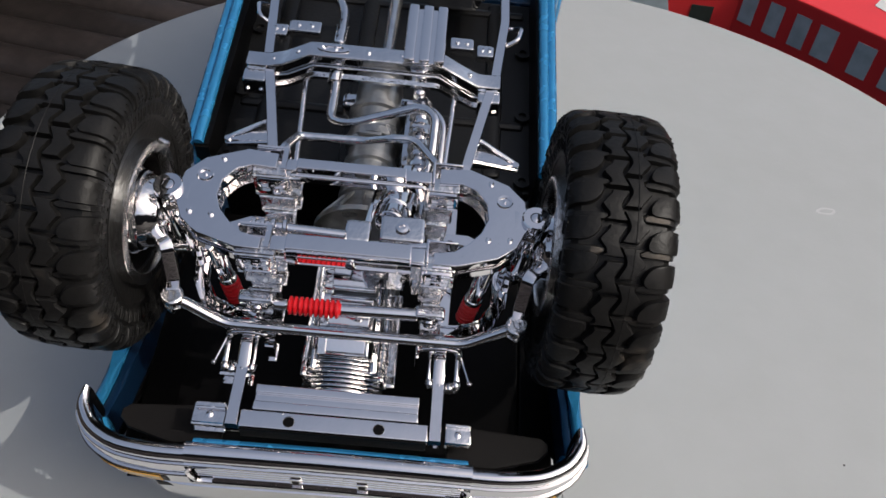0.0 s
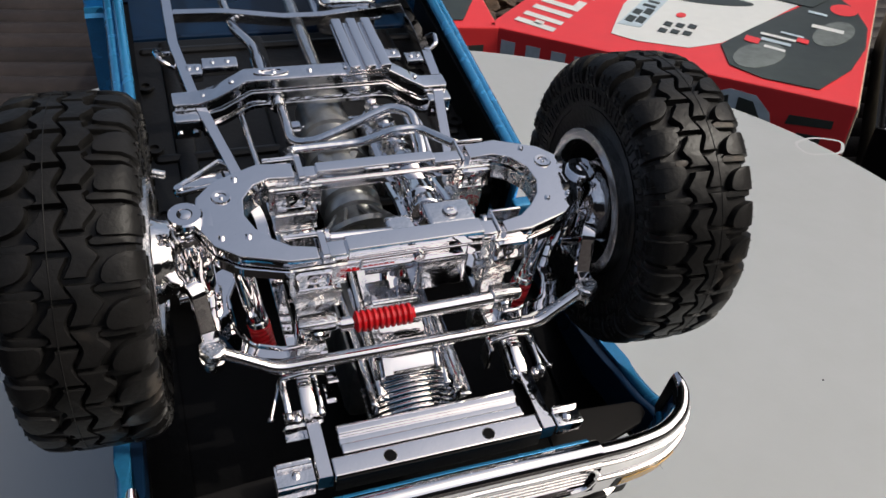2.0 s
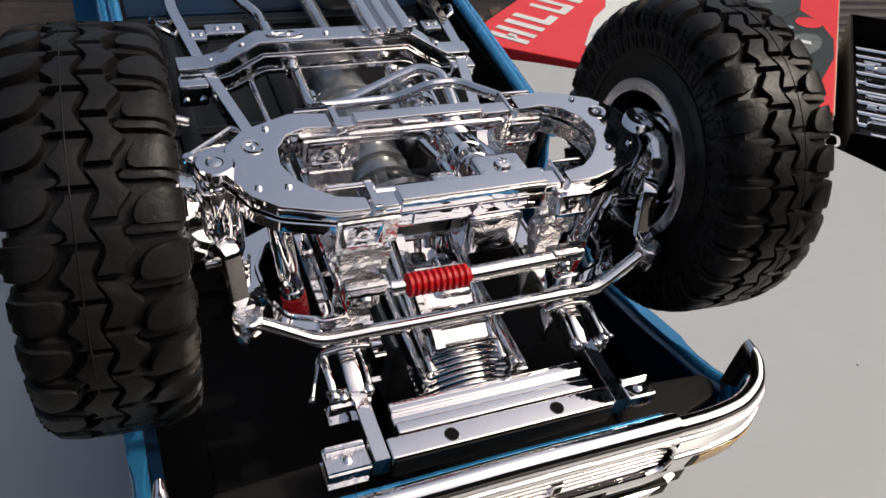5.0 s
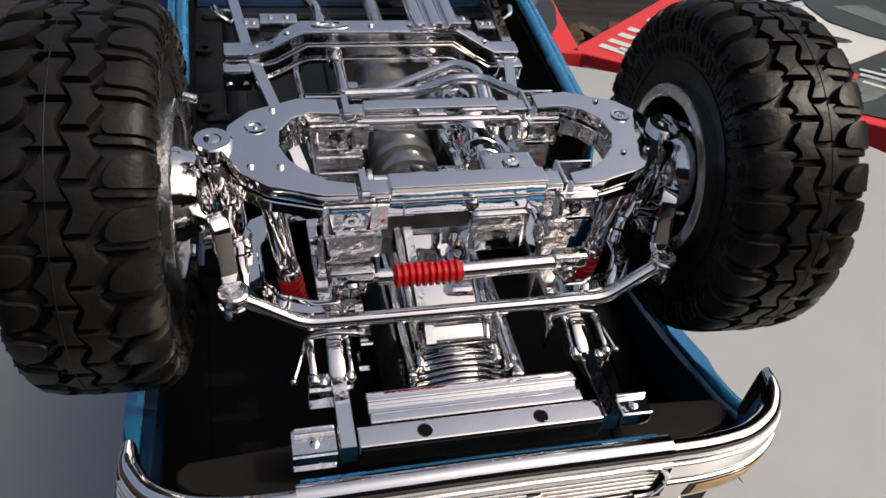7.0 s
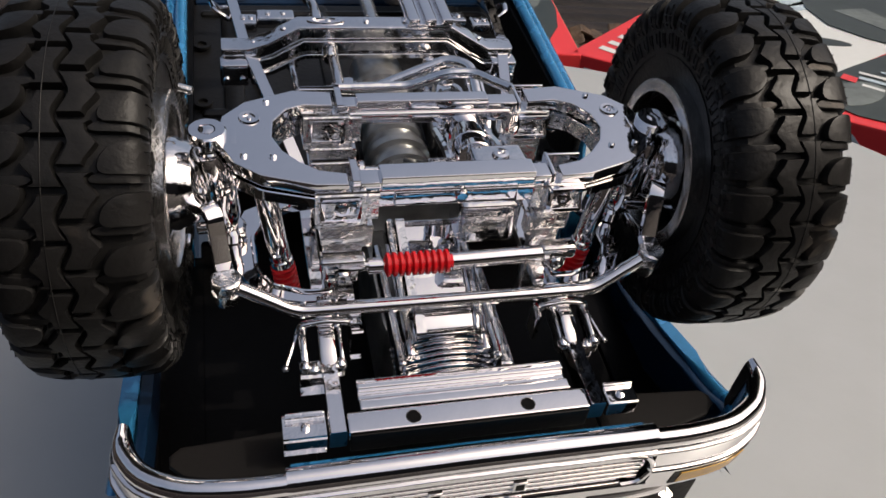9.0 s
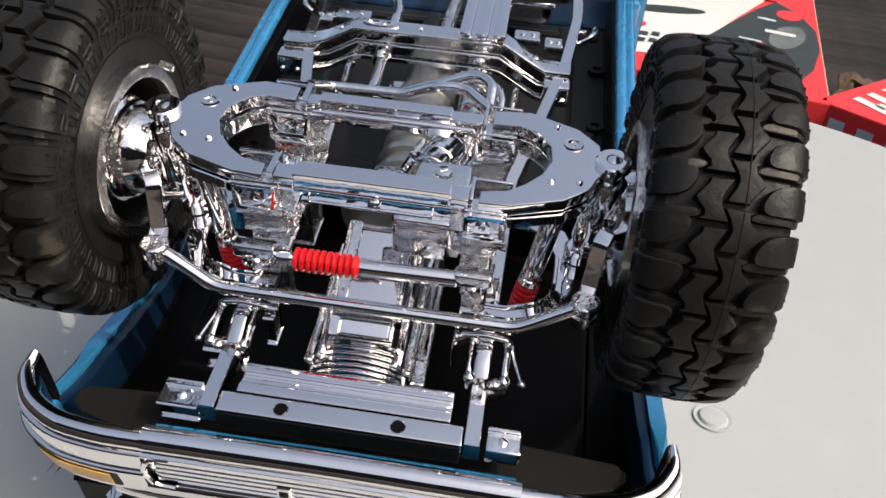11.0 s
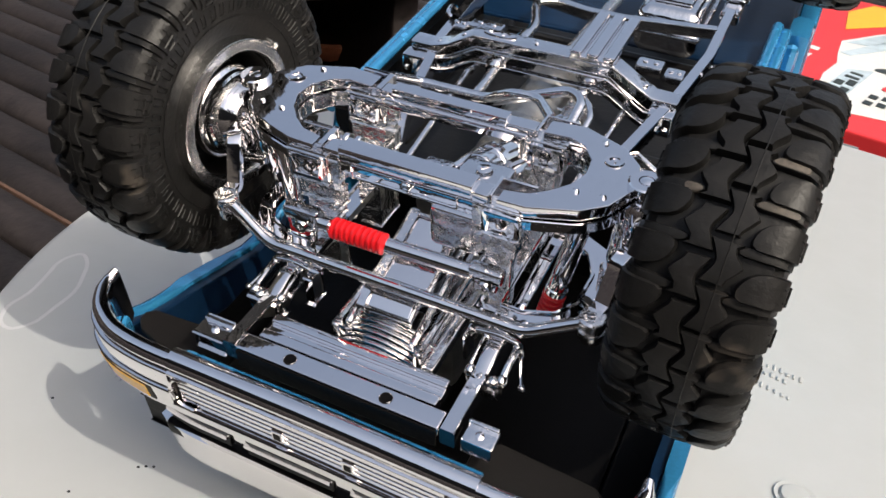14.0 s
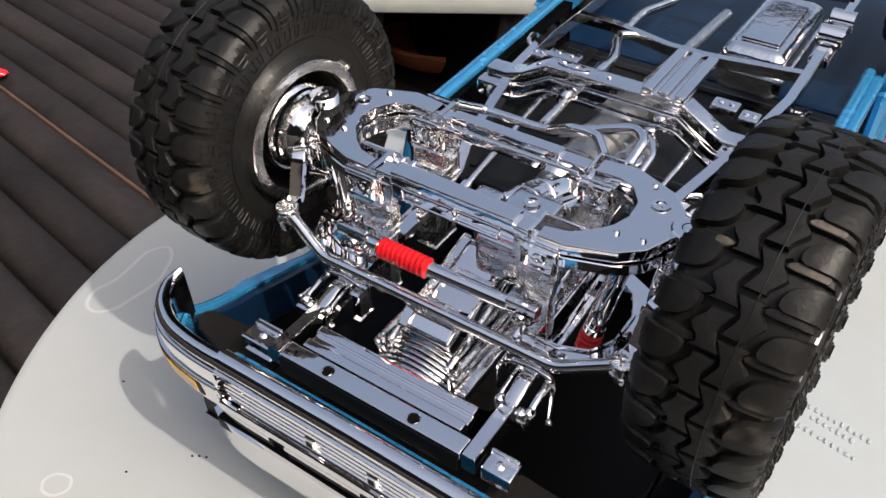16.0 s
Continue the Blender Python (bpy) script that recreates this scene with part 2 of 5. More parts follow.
# suspension plates: two C-shaped ends that make an oval
for s in SIDES:
    outer = [(13.0, 5.9), (17.8, 6.2), (24.0, 3.4), (26.6, 0.4), (27.4, -4.2), (25.4, -8.6), (22.6, -10.8), (16.6, -12.6), (12.9, -12.6)]
    inner = [(13.0, 2.9), (16.6, 3.0), (18.9, 1.9), (20.6, -0.6), (20.9, -3.6), (19.9, -6.2), (18.0, -8.4), (16.0, -9.9), (12.9, -10.5)]
    bm = B()
    prism(bm, [(s * x, y) for x, y in outer + inner[::-1]], 84.3, 86.0, 0.13)
    plate = add("suspension_plate", canted(bm), CHROME, None, "mirror-bright chrome plate with drilled holes")
    # raised lower rim and inner lip
    bm = B()
    tube(bm, [(s * x, y, 83.3) for x, y in [(13.2, 5.3), (17.8, 5.7), (23.6, 3.0), (26.1, 0.2), (26.9, -4.2), (25.0, -8.3), (22.4, -10.4), (16.6, -12.0), (12, -12.2)]], 0.8, 8, 0.8, square=True)
    add("plate_rim", canted(bm), CHROME, plate)
    bm = B()
    tube(bm, [(s * x, y, 82.6) for x, y in [(13.2, 3.6), (17.0, 3.7), (19.4, 2.3), (21.3, -0.6), (21.6, -3.6), (20.5, -6.6), (18.4, -9.0), (16.2, -10.5), (13.2, -11.0)]], 0.55, 8, 0.8, square=True, flat=2.2)
    add("plate_lip", canted(bm), CAST_CHROME, plate)
    # ringed bolt hole and small bolts
    bm = B()
    lathe(bm, [(0.0, 1.35), (0.35, 1.2), (0.3, 0.8), (-0.4, 0.7), (-0.4, 0.3), (0.25, 0.25), (0.3, 0.1)], aim((s * 23.4, 0, 85.9), (s * 23.4, 0, 87)), 16)
    add("ringed_bolt", canted(bm), CHROME, plate)
    for x, y in ((21.0, -7.5), (24.3, -7.3), (21.2, 3.4)):
        bm = B()
        bolt(bm, s * x, y, 86.0, 0.42, 0.4)
        add("bolt", canted(bm), CHROME, plate)
    # kingpin eye at the plate's outer end
    bm = B()
    lathe(bm, [(0, 1.0), (0, 2.05), (-0.2, 2.25), (-1.1, 2.25), (-1.3, 2.0), (-1.35, 1.35), (-3.6, 1.35), (-3.6, 0.9), (-0.7, 0.95)], aim((s * 28.3, -3.2, 87.2), (s * 28.3, -3.2, 90)), 20, True)
    prism(bm, [(s * 24.6, -1.0), (s * 27.0, -1.5), (s * 27.6, -2.2), (s * 27.6, -4.4), (s * 27.0, -5.0), (s * 24.6, -5.6)], 84.8, 86.35, 0.3)
    eye = add("kingpin_eye", bm, CHROME, plate)
    bm = B()
    lathe(bm, [(0, 0.92), (0.25, 0.85), (0.35, 0.5), (0.4, 0.15)], aim((s * 28.3, -3.2, 86.9), (s * 28.3, -3.2, 90)), 14)
    add("kingpin", bm, CHROME, plate)

# bars that tie the two plates
bm = B()
box(bm, -9.2, 9.6, -12.45, -9.75, 84.4, 86.4, 0.12)
front_bar = add("front_tie_bar", bm, CHROME, None, "polished chrome bar between the two plates")
for x0, x1 in ((-11.6, -9.1), (9.5, 11.7)):
    bm = B()
    box(bm, x0, x1, -12.4, -9.8, 84.2, 85.7, 0.12)
    add("bar_end", bm, CHROME, front_bar)
bm = B()
box(bm, -11.0, 11.0, -12.3, -11.3, 81.9, 84.35, 0.1)
add("bar_face", bm, CHROME, front_bar, "chrome front face")
bm = B()
tube(bm, [(-7.4, -12.35, 84.0), (7.6, -12.35, 84.0), (7.6, -12.35, 82.2), (-7.4, -12.35, 82.2), (-7.4, -12.35, 84.0)], 0.14, 6, 0.1)
add("face_frame", bm, CHROME, front_bar)
bm = B()
rod(bm, (0.6, -12.0, 83.4), (0.6, -13.0, 83.4), 0.8, 12)
add("face_boss", bm, CHROME, front_bar)
bm = B()
box(bm, -9.9, 7.6, 3.1, 5.1, 84.2, 86.2, 0.13)
rear_bar = add("rear_tie_bar", bm, CHROME, None, "polished chrome bar between the two plates")
for x0, x1 in ((-11.7, -9.8), (7.5, 11.7)):
    bm = B()
    box(bm, x0, x1, 3.0, 5.2, 84.1, 85.6, 0.12)
    add("bar_end", bm, CHROME, rear_bar)
bm = B()
box(bm, -11.0, 10.8, 2.6, 3.4, 82.9, 84.6, 0.2)
add("bar_face", bm, CHROME, rear_bar)
for s in SIDES:
    for y, z, deep in ((7.1, 85.5, 4.2), (-8.5, 85.8, 3.9)):
        bm = B()
        box(bm, s * 11.8, s * 16.6, y, y + 0.42, 83.0, z, 0.1)
        box(bm, s * 11.75, s * 12.2, y - deep, y + 0.42, 83.0, z + 0.2, 0.1)
        add("channel_wall", bm, CHROME, None)

# stepped suspension towers
for s in SIDES:
    for y, d in ((-12.9, 1), (2.2, -1)):
        bm = B()
        box(bm, s * 11.2, s * 16.4, y, y + 2.8, 79.9, 84.6, 0.2)
        tower = add("suspension_tower", bm, ROUGH_CHROME, None, "rough-cast chrome bracket in steps")
        for x0, x1, y0, y1, z0, z1 in ((10.8, 15.6, 0.6 * d, 3.2, 76.6, 80.1), (11.2, 15.0, 1.1 * d, 3.6, 73.0, 76.8), (11.8, 14.8, 1.6 * d, 3.9, 62.0, 73.2)):
            bm = B()
            box(bm, s * x0, s * x1, y + min(y0, y1), y + max(y0, y1), z0, z1, 0.22)
            add("tower_step", bm, ROUGH_CHROME, tower)
        bm = B()
        f = y - 0.3 if y < 0 else y - 0.35
        tube(bm, [(s * 11.7, f, 84.1), (s * 15.9, f, 84.1), (s * 15.9, f, 81.0), (s * 11.7, f, 81.0), (s * 11.7, f, 84.1)], 0.3, 8, 0.2, square=True)
        add("face_frame", bm, CHROME, tower)
        bm = B()
        lathe(bm, [(0, 0.95), (0.35, 0.85), (0.35, 0.45), (-0.2, 0.4)], aim((s * 13.6, y, 82.4), (s * 13.6, y - 2, 82.4)), 12)
        add("face_bolt", bm, CHROME, tower)
        bm = B()
        box(bm, s * 9.6, s * 11.3, y + 0.4, y + 2.2, 80.6, 84.2, 0.2)
        box(bm, s * 10.0, s * 11.0, y + 0.7, y + 2.6, 75.8, 78.6, 0.2)
        add("lug", bm, ROUGH_CHROME, tower)

# lower suspension plates with an eight-sided opening
for s in SIDES:
    outer = [(12.0, 4.6), (19.0, 4.4), (24.6, 1.6), (26.6, -3.6), (25.8, -9.6), (23.4, -14.2), (18.4, -15.6), (12.0, -15.6)]
    inner = [(14.6, 2.6), (18.6, 2.2), (22.0, 0.0), (23.8, -3.8), (23.6, -9.2), (21.8, -12.6), (17.8, -14.1), (14.6, -14.1)]
    bm = B()
    ring_prism(bm, [(s * x, y) for x, y in outer], [(s * x, y) for x, y in inner], 68.8, 70.0, 0.25)
    low = add("lower_arm", bm, CHROME, None, "chrome lower suspension arm plate")
    bm = B()
    tube(bm, [(s * x, y, 70.1) for x, y in inner] + [(s * inner[0][0], inner[0][1], 70.1)], 0.3, 6, 0.5)
    add("arm_lip", bm, CHROME, low)

# steering: tie rod, ball ends, idler arms
bm = B()
tube(bm, [(-27.2, -15.2, 73.6), (-25.0, -15.6, 72.6), (-19.3, -17.0, 69.8), (19.3, -17.0, 69.8), (25.0, -15.6, 72.6), (27.0, -15.2, 73.6)], 0.95, 12, 1.6)
tie = add("tie_rod", bm, CHROME, None, "long polished chrome steering rod")
for s in SIDES:
    bm = B()
    lathe(bm, [(-2.4, 0.9), (-2.3, 1.5), (-1.2, 1.75), (-0.5, 1.75), (-0.4, 1.45), (0.2, 1.45), (0.3, 1.75), (1.3, 1.75), (1.6, 1.4)], aim((s * 27.2, -15.2, 73.2), (s * 27.2, -15.2, 75)), 18)
    add("ball_end", bm, ROUGH_CHROME, tie)
    bm = B()
    tube(bm, [(s * 27.2, -14.4, 74.4), (s * 27.5, -12.7, 74.3), (s * 28.1, -10.3, 79.8), (s * 28.6, -9.4, 80.4), (s * 30.6, -7.0, 79.4)], 1.0, 8, 0.5, square=True, flat=0.7)
    add("steering_arm", bm, CHROME, None, "flat chrome steering arm")

# steering damper with a red boot
bm = B()
rod(bm, (-0.6, -16.1, 76.0), (11.4, -15.8, 76.0), 1.05, 18)
box(bm, 1.0, 11.0, -16.0, -14.6, 74.6, 75.4, 0.15)
damper = add("steering_damper", bm, CHROME, None, "chrome damper cylinder with a ribbed red boot")
bm = B()
prof = [(-8.9, 0.7)]
for k in range(10):
    prof += [(-8.7 + k * 0.8, 1.05), (-8.5 + k * 0.8, 1.5), (-8.15 + k * 0.8, 1.5), (-7.95 + k * 0.8, 1.05)]
lathe(bm, prof + [(-0.6, 0.9)], pose(0, -16.1, 76.0), 20)
add("boot", bm, RED, damper, "ribbed red plastic boot")
bm = B()
rod(bm, (-12.0, -15.9, 76.0), (-8.6, -16.1, 76.0), 0.6, 10)
lathe(bm, [(-0.8, 1.0), (0.8, 1.0)], pose(-9.9, -16.1, 76.0), 12)
add("piston_rod", bm, CHROME, damper)
for x0, x1 in ((-16.4, -11.0), (11.0, 15.6)):
    bm = B()
    box(bm, x0, x1, -16.6, -14.6, 75.4, 77.4, 0.25)
    box(bm, x0 + 0.8, x1 - 0.8, -16.2, -13.0, 73.4, 75.6, 0.25)
    lathe(bm, [(0, 1.1), (0.5, 0.9), (0.5, 0.5), (0.1, 0.4)], aim(((x0 + x1) / 2, -16.3, 74.6), ((x0 + x1) / 2, -18, 74.6)), 12)
    add("damper_bracket", bm, CAST_CHROME, damper)

# shock absorbers, one on each side
for s in SIDES:
    top, low = Vector((s * 22.6, -7.2, 83.6)), Vector((s * 19.4, -9.3, 64.4))
    at = lambda k: top.lerp(low, k)
    bm = B()
    rod(bm, at(0.0), at(0.72), 1.35, 16)
    rod(bm, at(0.02), at(0.12), 1.6, 14)
    rod(bm, at(0.66), at(0.72), 1.5, 14)
    rod(bm, at(0.64), at(1.06), 0.7, 10)
    shock = add("shock_absorber", bm, CHROME, None, "slanted chrome shock absorber with a red lower boot")
    bm = B()
    length = (low - top).length
    prof = [(length * 0.72, 0.9)]
    for k in range(6):
        a = length * 0.72 + k * 0.85
        prof += [(a, 1.15), (a + 0.2, 1.6), (a + 0.55, 1.6), (a + 0.75, 1.15)]
    lathe(bm, prof + [(length * 0.72 + 5.3, 1.0)], aim(top, low), 16)
    add("boot", bm, RED, shock, "ribbed red plastic boot")

# hubs with drum, flange and knuckle
for s in SIDES:
    c = Vector((s * 34.4, -2.7, 78.9))
    m = pose(c.x, c.y, c.z, 0, 0, 0 if s > 0 else 180)
    bm = B()
    lathe(bm, [(-4.8, 1.6), (-4.7, 4.0), (-4.4, 4.7), (-3.8, 5.1), (-2.6, 5.5), (-2.3, 5.75), (-1.2, 6.0), (-1.0, 6.4), (-0.3, 6.55), (0.0, 7.1), (0.4, 7.35), (1.2, 7.35), (1.4, 7.0), (4.0, 7.0), (4.0, 1.0)], m, 48)
    hub = add("hub", bm, CAST_CHROME, None, "turned chrome hub drum tapering inwards")
    for k in range(5):
        a = radians(20 + 72 * k)
        bm = B()
        rod(bm, (c.x - s * 4.5, c.y + 3.2 * math.cos(a), c.z + 3.2 * math.sin(a)), (c.x - s * 5.2, c.y + 3.2 * math.cos(a), c.z + 3.2 * math.sin(a)), 0.6, 8)
        add("hub_bolt", bm, CHROME, hub)
    bm = B()
    rod(bm, (s * 26.2, -2.7, 79.4), (s * 31.4, -2.7, 79.4), 3.1, 24, 0.4)
    add("stub_axle", bm, CHROME, hub)
    bm = B()
    lathe(bm, [(0, 1.2), (0.3, 2.0), (1.0, 2.3), (6.0, 2.6), (10.0, 2.4), (12.0, 1.8), (12.4, 0.8)], aim((s * 28.6, -3.4, 84.4), (s * 27.0, -3.6, 71.0)), 20)
    rod(bm, (s * 26.4, -3.4, 70.2), (s * 26.4, -3.4, 72.4), 2.0, 16, 0.4)
    rod(bm, (s * 26.6, -6.0, 74.6), (s * 30.4, -6.0, 74.2), 0.8, 12)
    add("upright", bm, CHROME, hub)
    if s < 0:
        bm = B()
        rod(bm, (s * 29.8, 4.2, 87.4), (s * 31.6, 4.6, 87.8), 0.6, 10)
        add("stub", bm, SATIN, hub)

# wheels
WX, WY, WZ = 40.1, -2.7, 78.8


def arc_profile():
    """Half a tyre's cross-section: (distance from the middle plane, radius) against the way along it."""
    pts = [(0, 21.5), (3.6, 21.45), (5.7, 21.15), (6.6, 20.3), (7.0, 18.8), (6.95, 17.0), (6.6, 14.8), (6.1, 12.9), (5.6, 11.3)]
    way = [0.0]
    for a, b in zip(pts, pts[1:]):
        way.append(way[-1] + math.dist(a, b))
    return pts, way


PTS, WAY = arc_profile()


def on_tyre(way, turn, lift, side):
    """A place on the tyre: way along the half section, turn round it in degrees, lift off the carcass."""
    sign = side if way >= 0 else -side
    way = abs(way)
    a = np.interp(way, WAY, [p[0] for p in PTS])
    r = np.interp(way, WAY, [p[1] for p in PTS])
    d = Vector((np.interp(way + 0.8, WAY, [p[0] for p in PTS]) - np.interp(way - 0.8, WAY, [p[0] for p in PTS]),
                np.interp(way + 0.8, WAY, [p[1] for p in PTS]) - np.interp(max(way - 0.8, 0), WAY, [p[1] for p in PTS]))).normalized()
    if way < 0.8:
        d = Vector((1, 0))
    a, r = a - d.y * lift, r + d.x * lift
    return Vector((sign * a, r * math.cos(radians(turn)), r * math.sin(radians(turn))))


def lug(bm, rows, cols, height, side, turn, shear=0.0, flare=0.0):
    """A tread block: rows of (turn, way from, way to), cols steps across, height against way."""
    grid, foot = [], []
    last = len(rows) - 1
    for i, (u, s0, s1) in enumerate(rows):
        line = []
        for j in range(cols + 1):
            w = s0 + (s1 - s0) * j / cols
            rim = i in (0, last) or j in (0, cols)
            du = 0.25 if i == 0 else -0.25 if i == last else 0.0
            dw = 0.16 if j == 0 else -0.16 if j == cols else 0.0
            t = side * (turn + u * (1 + flare * min(1.0, max(0.0, (w - 5.0) / 3.0))) + shear * (w - 2.0))
            line.append(bm.verts.new(on_tyre(w + dw, t + side * du, height(w) * (0.96 if rim else 1.0), side)))
            if rim:
                foot.append(((i, j), bm.verts.new(on_tyre(w, t, height(w) * 0.62, side)), bm.verts.new(on_tyre(w, t, -0.3, side))))
        grid.append(line)
    for i in range(last):
        for j in range(cols):
            bm.faces.new((grid[i][j], grid[i][j + 1], grid[i + 1][j + 1], grid[i + 1][j]))
    at = {k: (a, b) for k, a, b in foot}
    loop = [(0, j) for j in range(cols)] + [(i, cols) for i in range(last)] + [(last, j) for j in range(cols, 0, -1)] + [(i, 0) for i in range(last, 0, -1)]
    for p, q in zip(loop, loop[1:] + loop[:1]):
        bm.faces.new((grid[p[0]][p[1]], grid[q[0]][q[1]], at[q][0], at[p][0]))
        bm.faces.new((at[p][0], at[q][0], at[q][1], at[p][1]))


WEB = [(7.2, 3.3, 8.4), (8.0, 2.6, 8.4), (8.8, 2.2, 8.4), (9.6, 2.3, 8.4), (10.2, 2.9, 8.4)]


def tyre(bm):
    prof = [(-p[0], p[1]) for p in PTS[::-1]] + PTS[1:]
    lathe(bm, prof + [(5.2, 10.2), (4.4, 9.8), (-5.6, 10.9)], None, 100, True)
    count = 28
    step = 360 / count

    fade = lambda w: float(np.interp(w, [0, 4.2, 5.2, 6.4, 7.4, 8.4, 9.2], [1.25, 1.25, 1.22, 1.1, 0.82, 0.45, 0.12]))
    flat = lambda w: 1.25
    web = lambda w: 0.62 * fade(w)
    rng = random.Random(3)
    for k in range(count):
        for side in (-1, 1):
            off = k * step + (0 if side > 0 else -5.3)
            # centre block bent like an arrow head, locking into its neighbour across the middle
            rows = [(-5.6, -0.3, 2.7), (-4.5, -0.1, 2.2), (-2.8, 0.25, 2.3), (-1.0, 0.55, 2.95), (0.2, 0.6, 3.2), (1.5, 0.45, 2.9), (4.0, -0.05, 2.15), (5.6, -0.3, 2.0)]
            lug(bm, rows, 3, flat, side, off)
            # shoulder block: rounded inner end, one straight and one sweeping flank, over the edge of the tread
            rows = [(-2.5, 6.3, 8.8), (-2.1, 5.2, 9.0), (-1.3, 4.4, 9.2), (0.1, 3.75, 9.2), (1.8, 3.35, 9.2), (3.6, 3.1, 9.2), (5.3, 3.0, 9.2), (6.7, 3.1, 9.2), (7.6, 3.5, 9.1), (8.0, 4.4, 8.9)]
            rows = [(8.0 - 0.84 * (8.0 - u), a, b) for u, a, b in rows]
            shift = rng.uniform(-0.25, 0.25)
            lug(bm, rows, 8, fade, side, off + shift)
            # raised floor along one flank; a deep slot stays open before the next block
            lug(bm, WEB, 6, web, side, off + shift)
            # raised ribs crossing on the flank of each block
            for a, b, w0, w1 in ((1.6, 2.1, 6.4, 9.1), (5.0, 5.5, 6.6, 8.9), (0.8, 7.0, 7.5, 7.72), (2.0, 6.4, 8.35, 8.55)):
                lug(bm, [(a, w0, w1), (b, w0, w1)], 2, lambda w: fade(w) + 0.2, side, off + shift)
            # bars and worn lettering on the side wall
            for a, b, w0, w1, h in ((-5.2, -4.8, 9.7, 11.4, 0.2), (-3.0, -2.5, 9.7, 11.1, 0.16), (0.2, 0.7, 9.5, 11.5, 0.2), (3.3, 3.8, 9.7, 11.1, 0.16), (-5.0, -2.6, 11.5, 11.65, 0.18), (0.4, 3.6, 11.5, 11.65, 0.18), (-6.4, 6.4, 12.35, 12.5, 0.14)):
                lug(bm, [(a, w0, w1), (b, w0, w1)], 1, lambda w: h, side, off)
    return bm


bm = tyre(B())
wheel = new("wheel")
wheel.parent = truck
tagged(wheel, "big black off-road tyre on a chrome rim")
part("tyre", mm(bm), RUBBER, wheel, "black rubber tyre with chunky worn tread blocks", 30)
# thin moulding line round the middle of the tread
bm = B()
lathe(bm, [(1.5 + 0.06 * math.cos(t), 22.76 + 0.05 * math.sin(t)) for t in (0, 1.6, 3.1, 4.7)], None, 88, True)
part("mould_line", mm(bm), RUBBER, wheel)
bm = B()
# towards the truck: flat flange; outwards: deep dish with a polished lip
lathe(bm, [(-7.1, 9.75), (-7.5, 9.85), (-7.6, 10.0), (-7.6, 11.3), (-7.45, 11.6), (-5.6, 11.8), (-5.6, 9.9), (-6.6, 9.75)], None, 72, True)
part("rim", mm(bm), SATIN, wheel, "satin silver flange of the wheel rim")
# silver inside of the rim made matt black, its shade put into the colour
bm = B()
lathe(bm, [(-5.8, 11.4), (4.4, 11.0), (4.6, 10.2), (4.9, 9.9), (4.8, 9.5), (4.2, 9.2), (2.0, 8.8), (1.6, 3.0), (1.2, 3.0), (1.0, 9.3), (-5.8, 9.6)], None, 56, True)
part("barrel", mm(bm), MATT, wheel, "inside of the rim, its shade painted black")
bm = B()
lathe(bm, [(5.0, 11.2), (5.9, 11.25), (6.2, 10.9), (6.1, 10.35), (5.2, 9.9), (3.6, 9.5), (1.9, 9.2), (1.9, 9.5), (4.0, 10.2)], None, 64, True)
part("outer_lip", mm(bm), SATIN, wheel, "polished outer lip of the rim")
bm = B()
box(bm, -8.3, -7.5, -1.0, 1.0, -11.4, -9.9, 0.2)
part("rim_tab", mm(bm), CHROME, wheel)
bm = B()
lathe(bm, [(-2.0, 9.3), (-1.8, 7.6), (-2.6, 7.4), (-2.6, 0.5)], None, 40)
part("wheel_disc", mm(bm), BLACK, wheel)
bm = B()
lathe(bm, [(1.0, 3.0), (3.0, 2.8), (3.8, 2.2), (4.0, 0.5)], None, 20)
part("hub_cap", mm(bm), CHROME, wheel)
K = 0.001
wheel.matrix_basis = pose((WX - 1.3) * K, WY * K, WZ * K, -0.5, 0, -2) @ Matrix.Diagonal((1.06, 1, 1, 1))
other = copy_thing(wheel, pose((-WX - 0.3) * K, WY * K, WZ * K, -6, 0, 177))
other.parent = truck
for s in SIDES:
    copy_thing(wheel, pose(s * 39.6 * K, 117.5 * K, 82.5 * K, 11 * s, 0, 0 if s > 0 else 180))
# dried dust and painted glint on a few groove floors of one front tyre
for side, off, w1 in ((1, 8 * 360 / 28, 5.8), (1, 9 * 360 / 28, 6.2), (-1, 18 * 360 / 28 - 5.3, 4.4)):
    bm = B()
    lug(bm, [(u, w0 + 0.15, w1 - 0.25 * abs(u - 9.0)) for u, w0, w in WEB], 4, lambda w: 0.84, side, off)
    part("dried_dust", mm(bm), DUST_GLINT, wheel, "pale dried dust and painted glint in a groove")

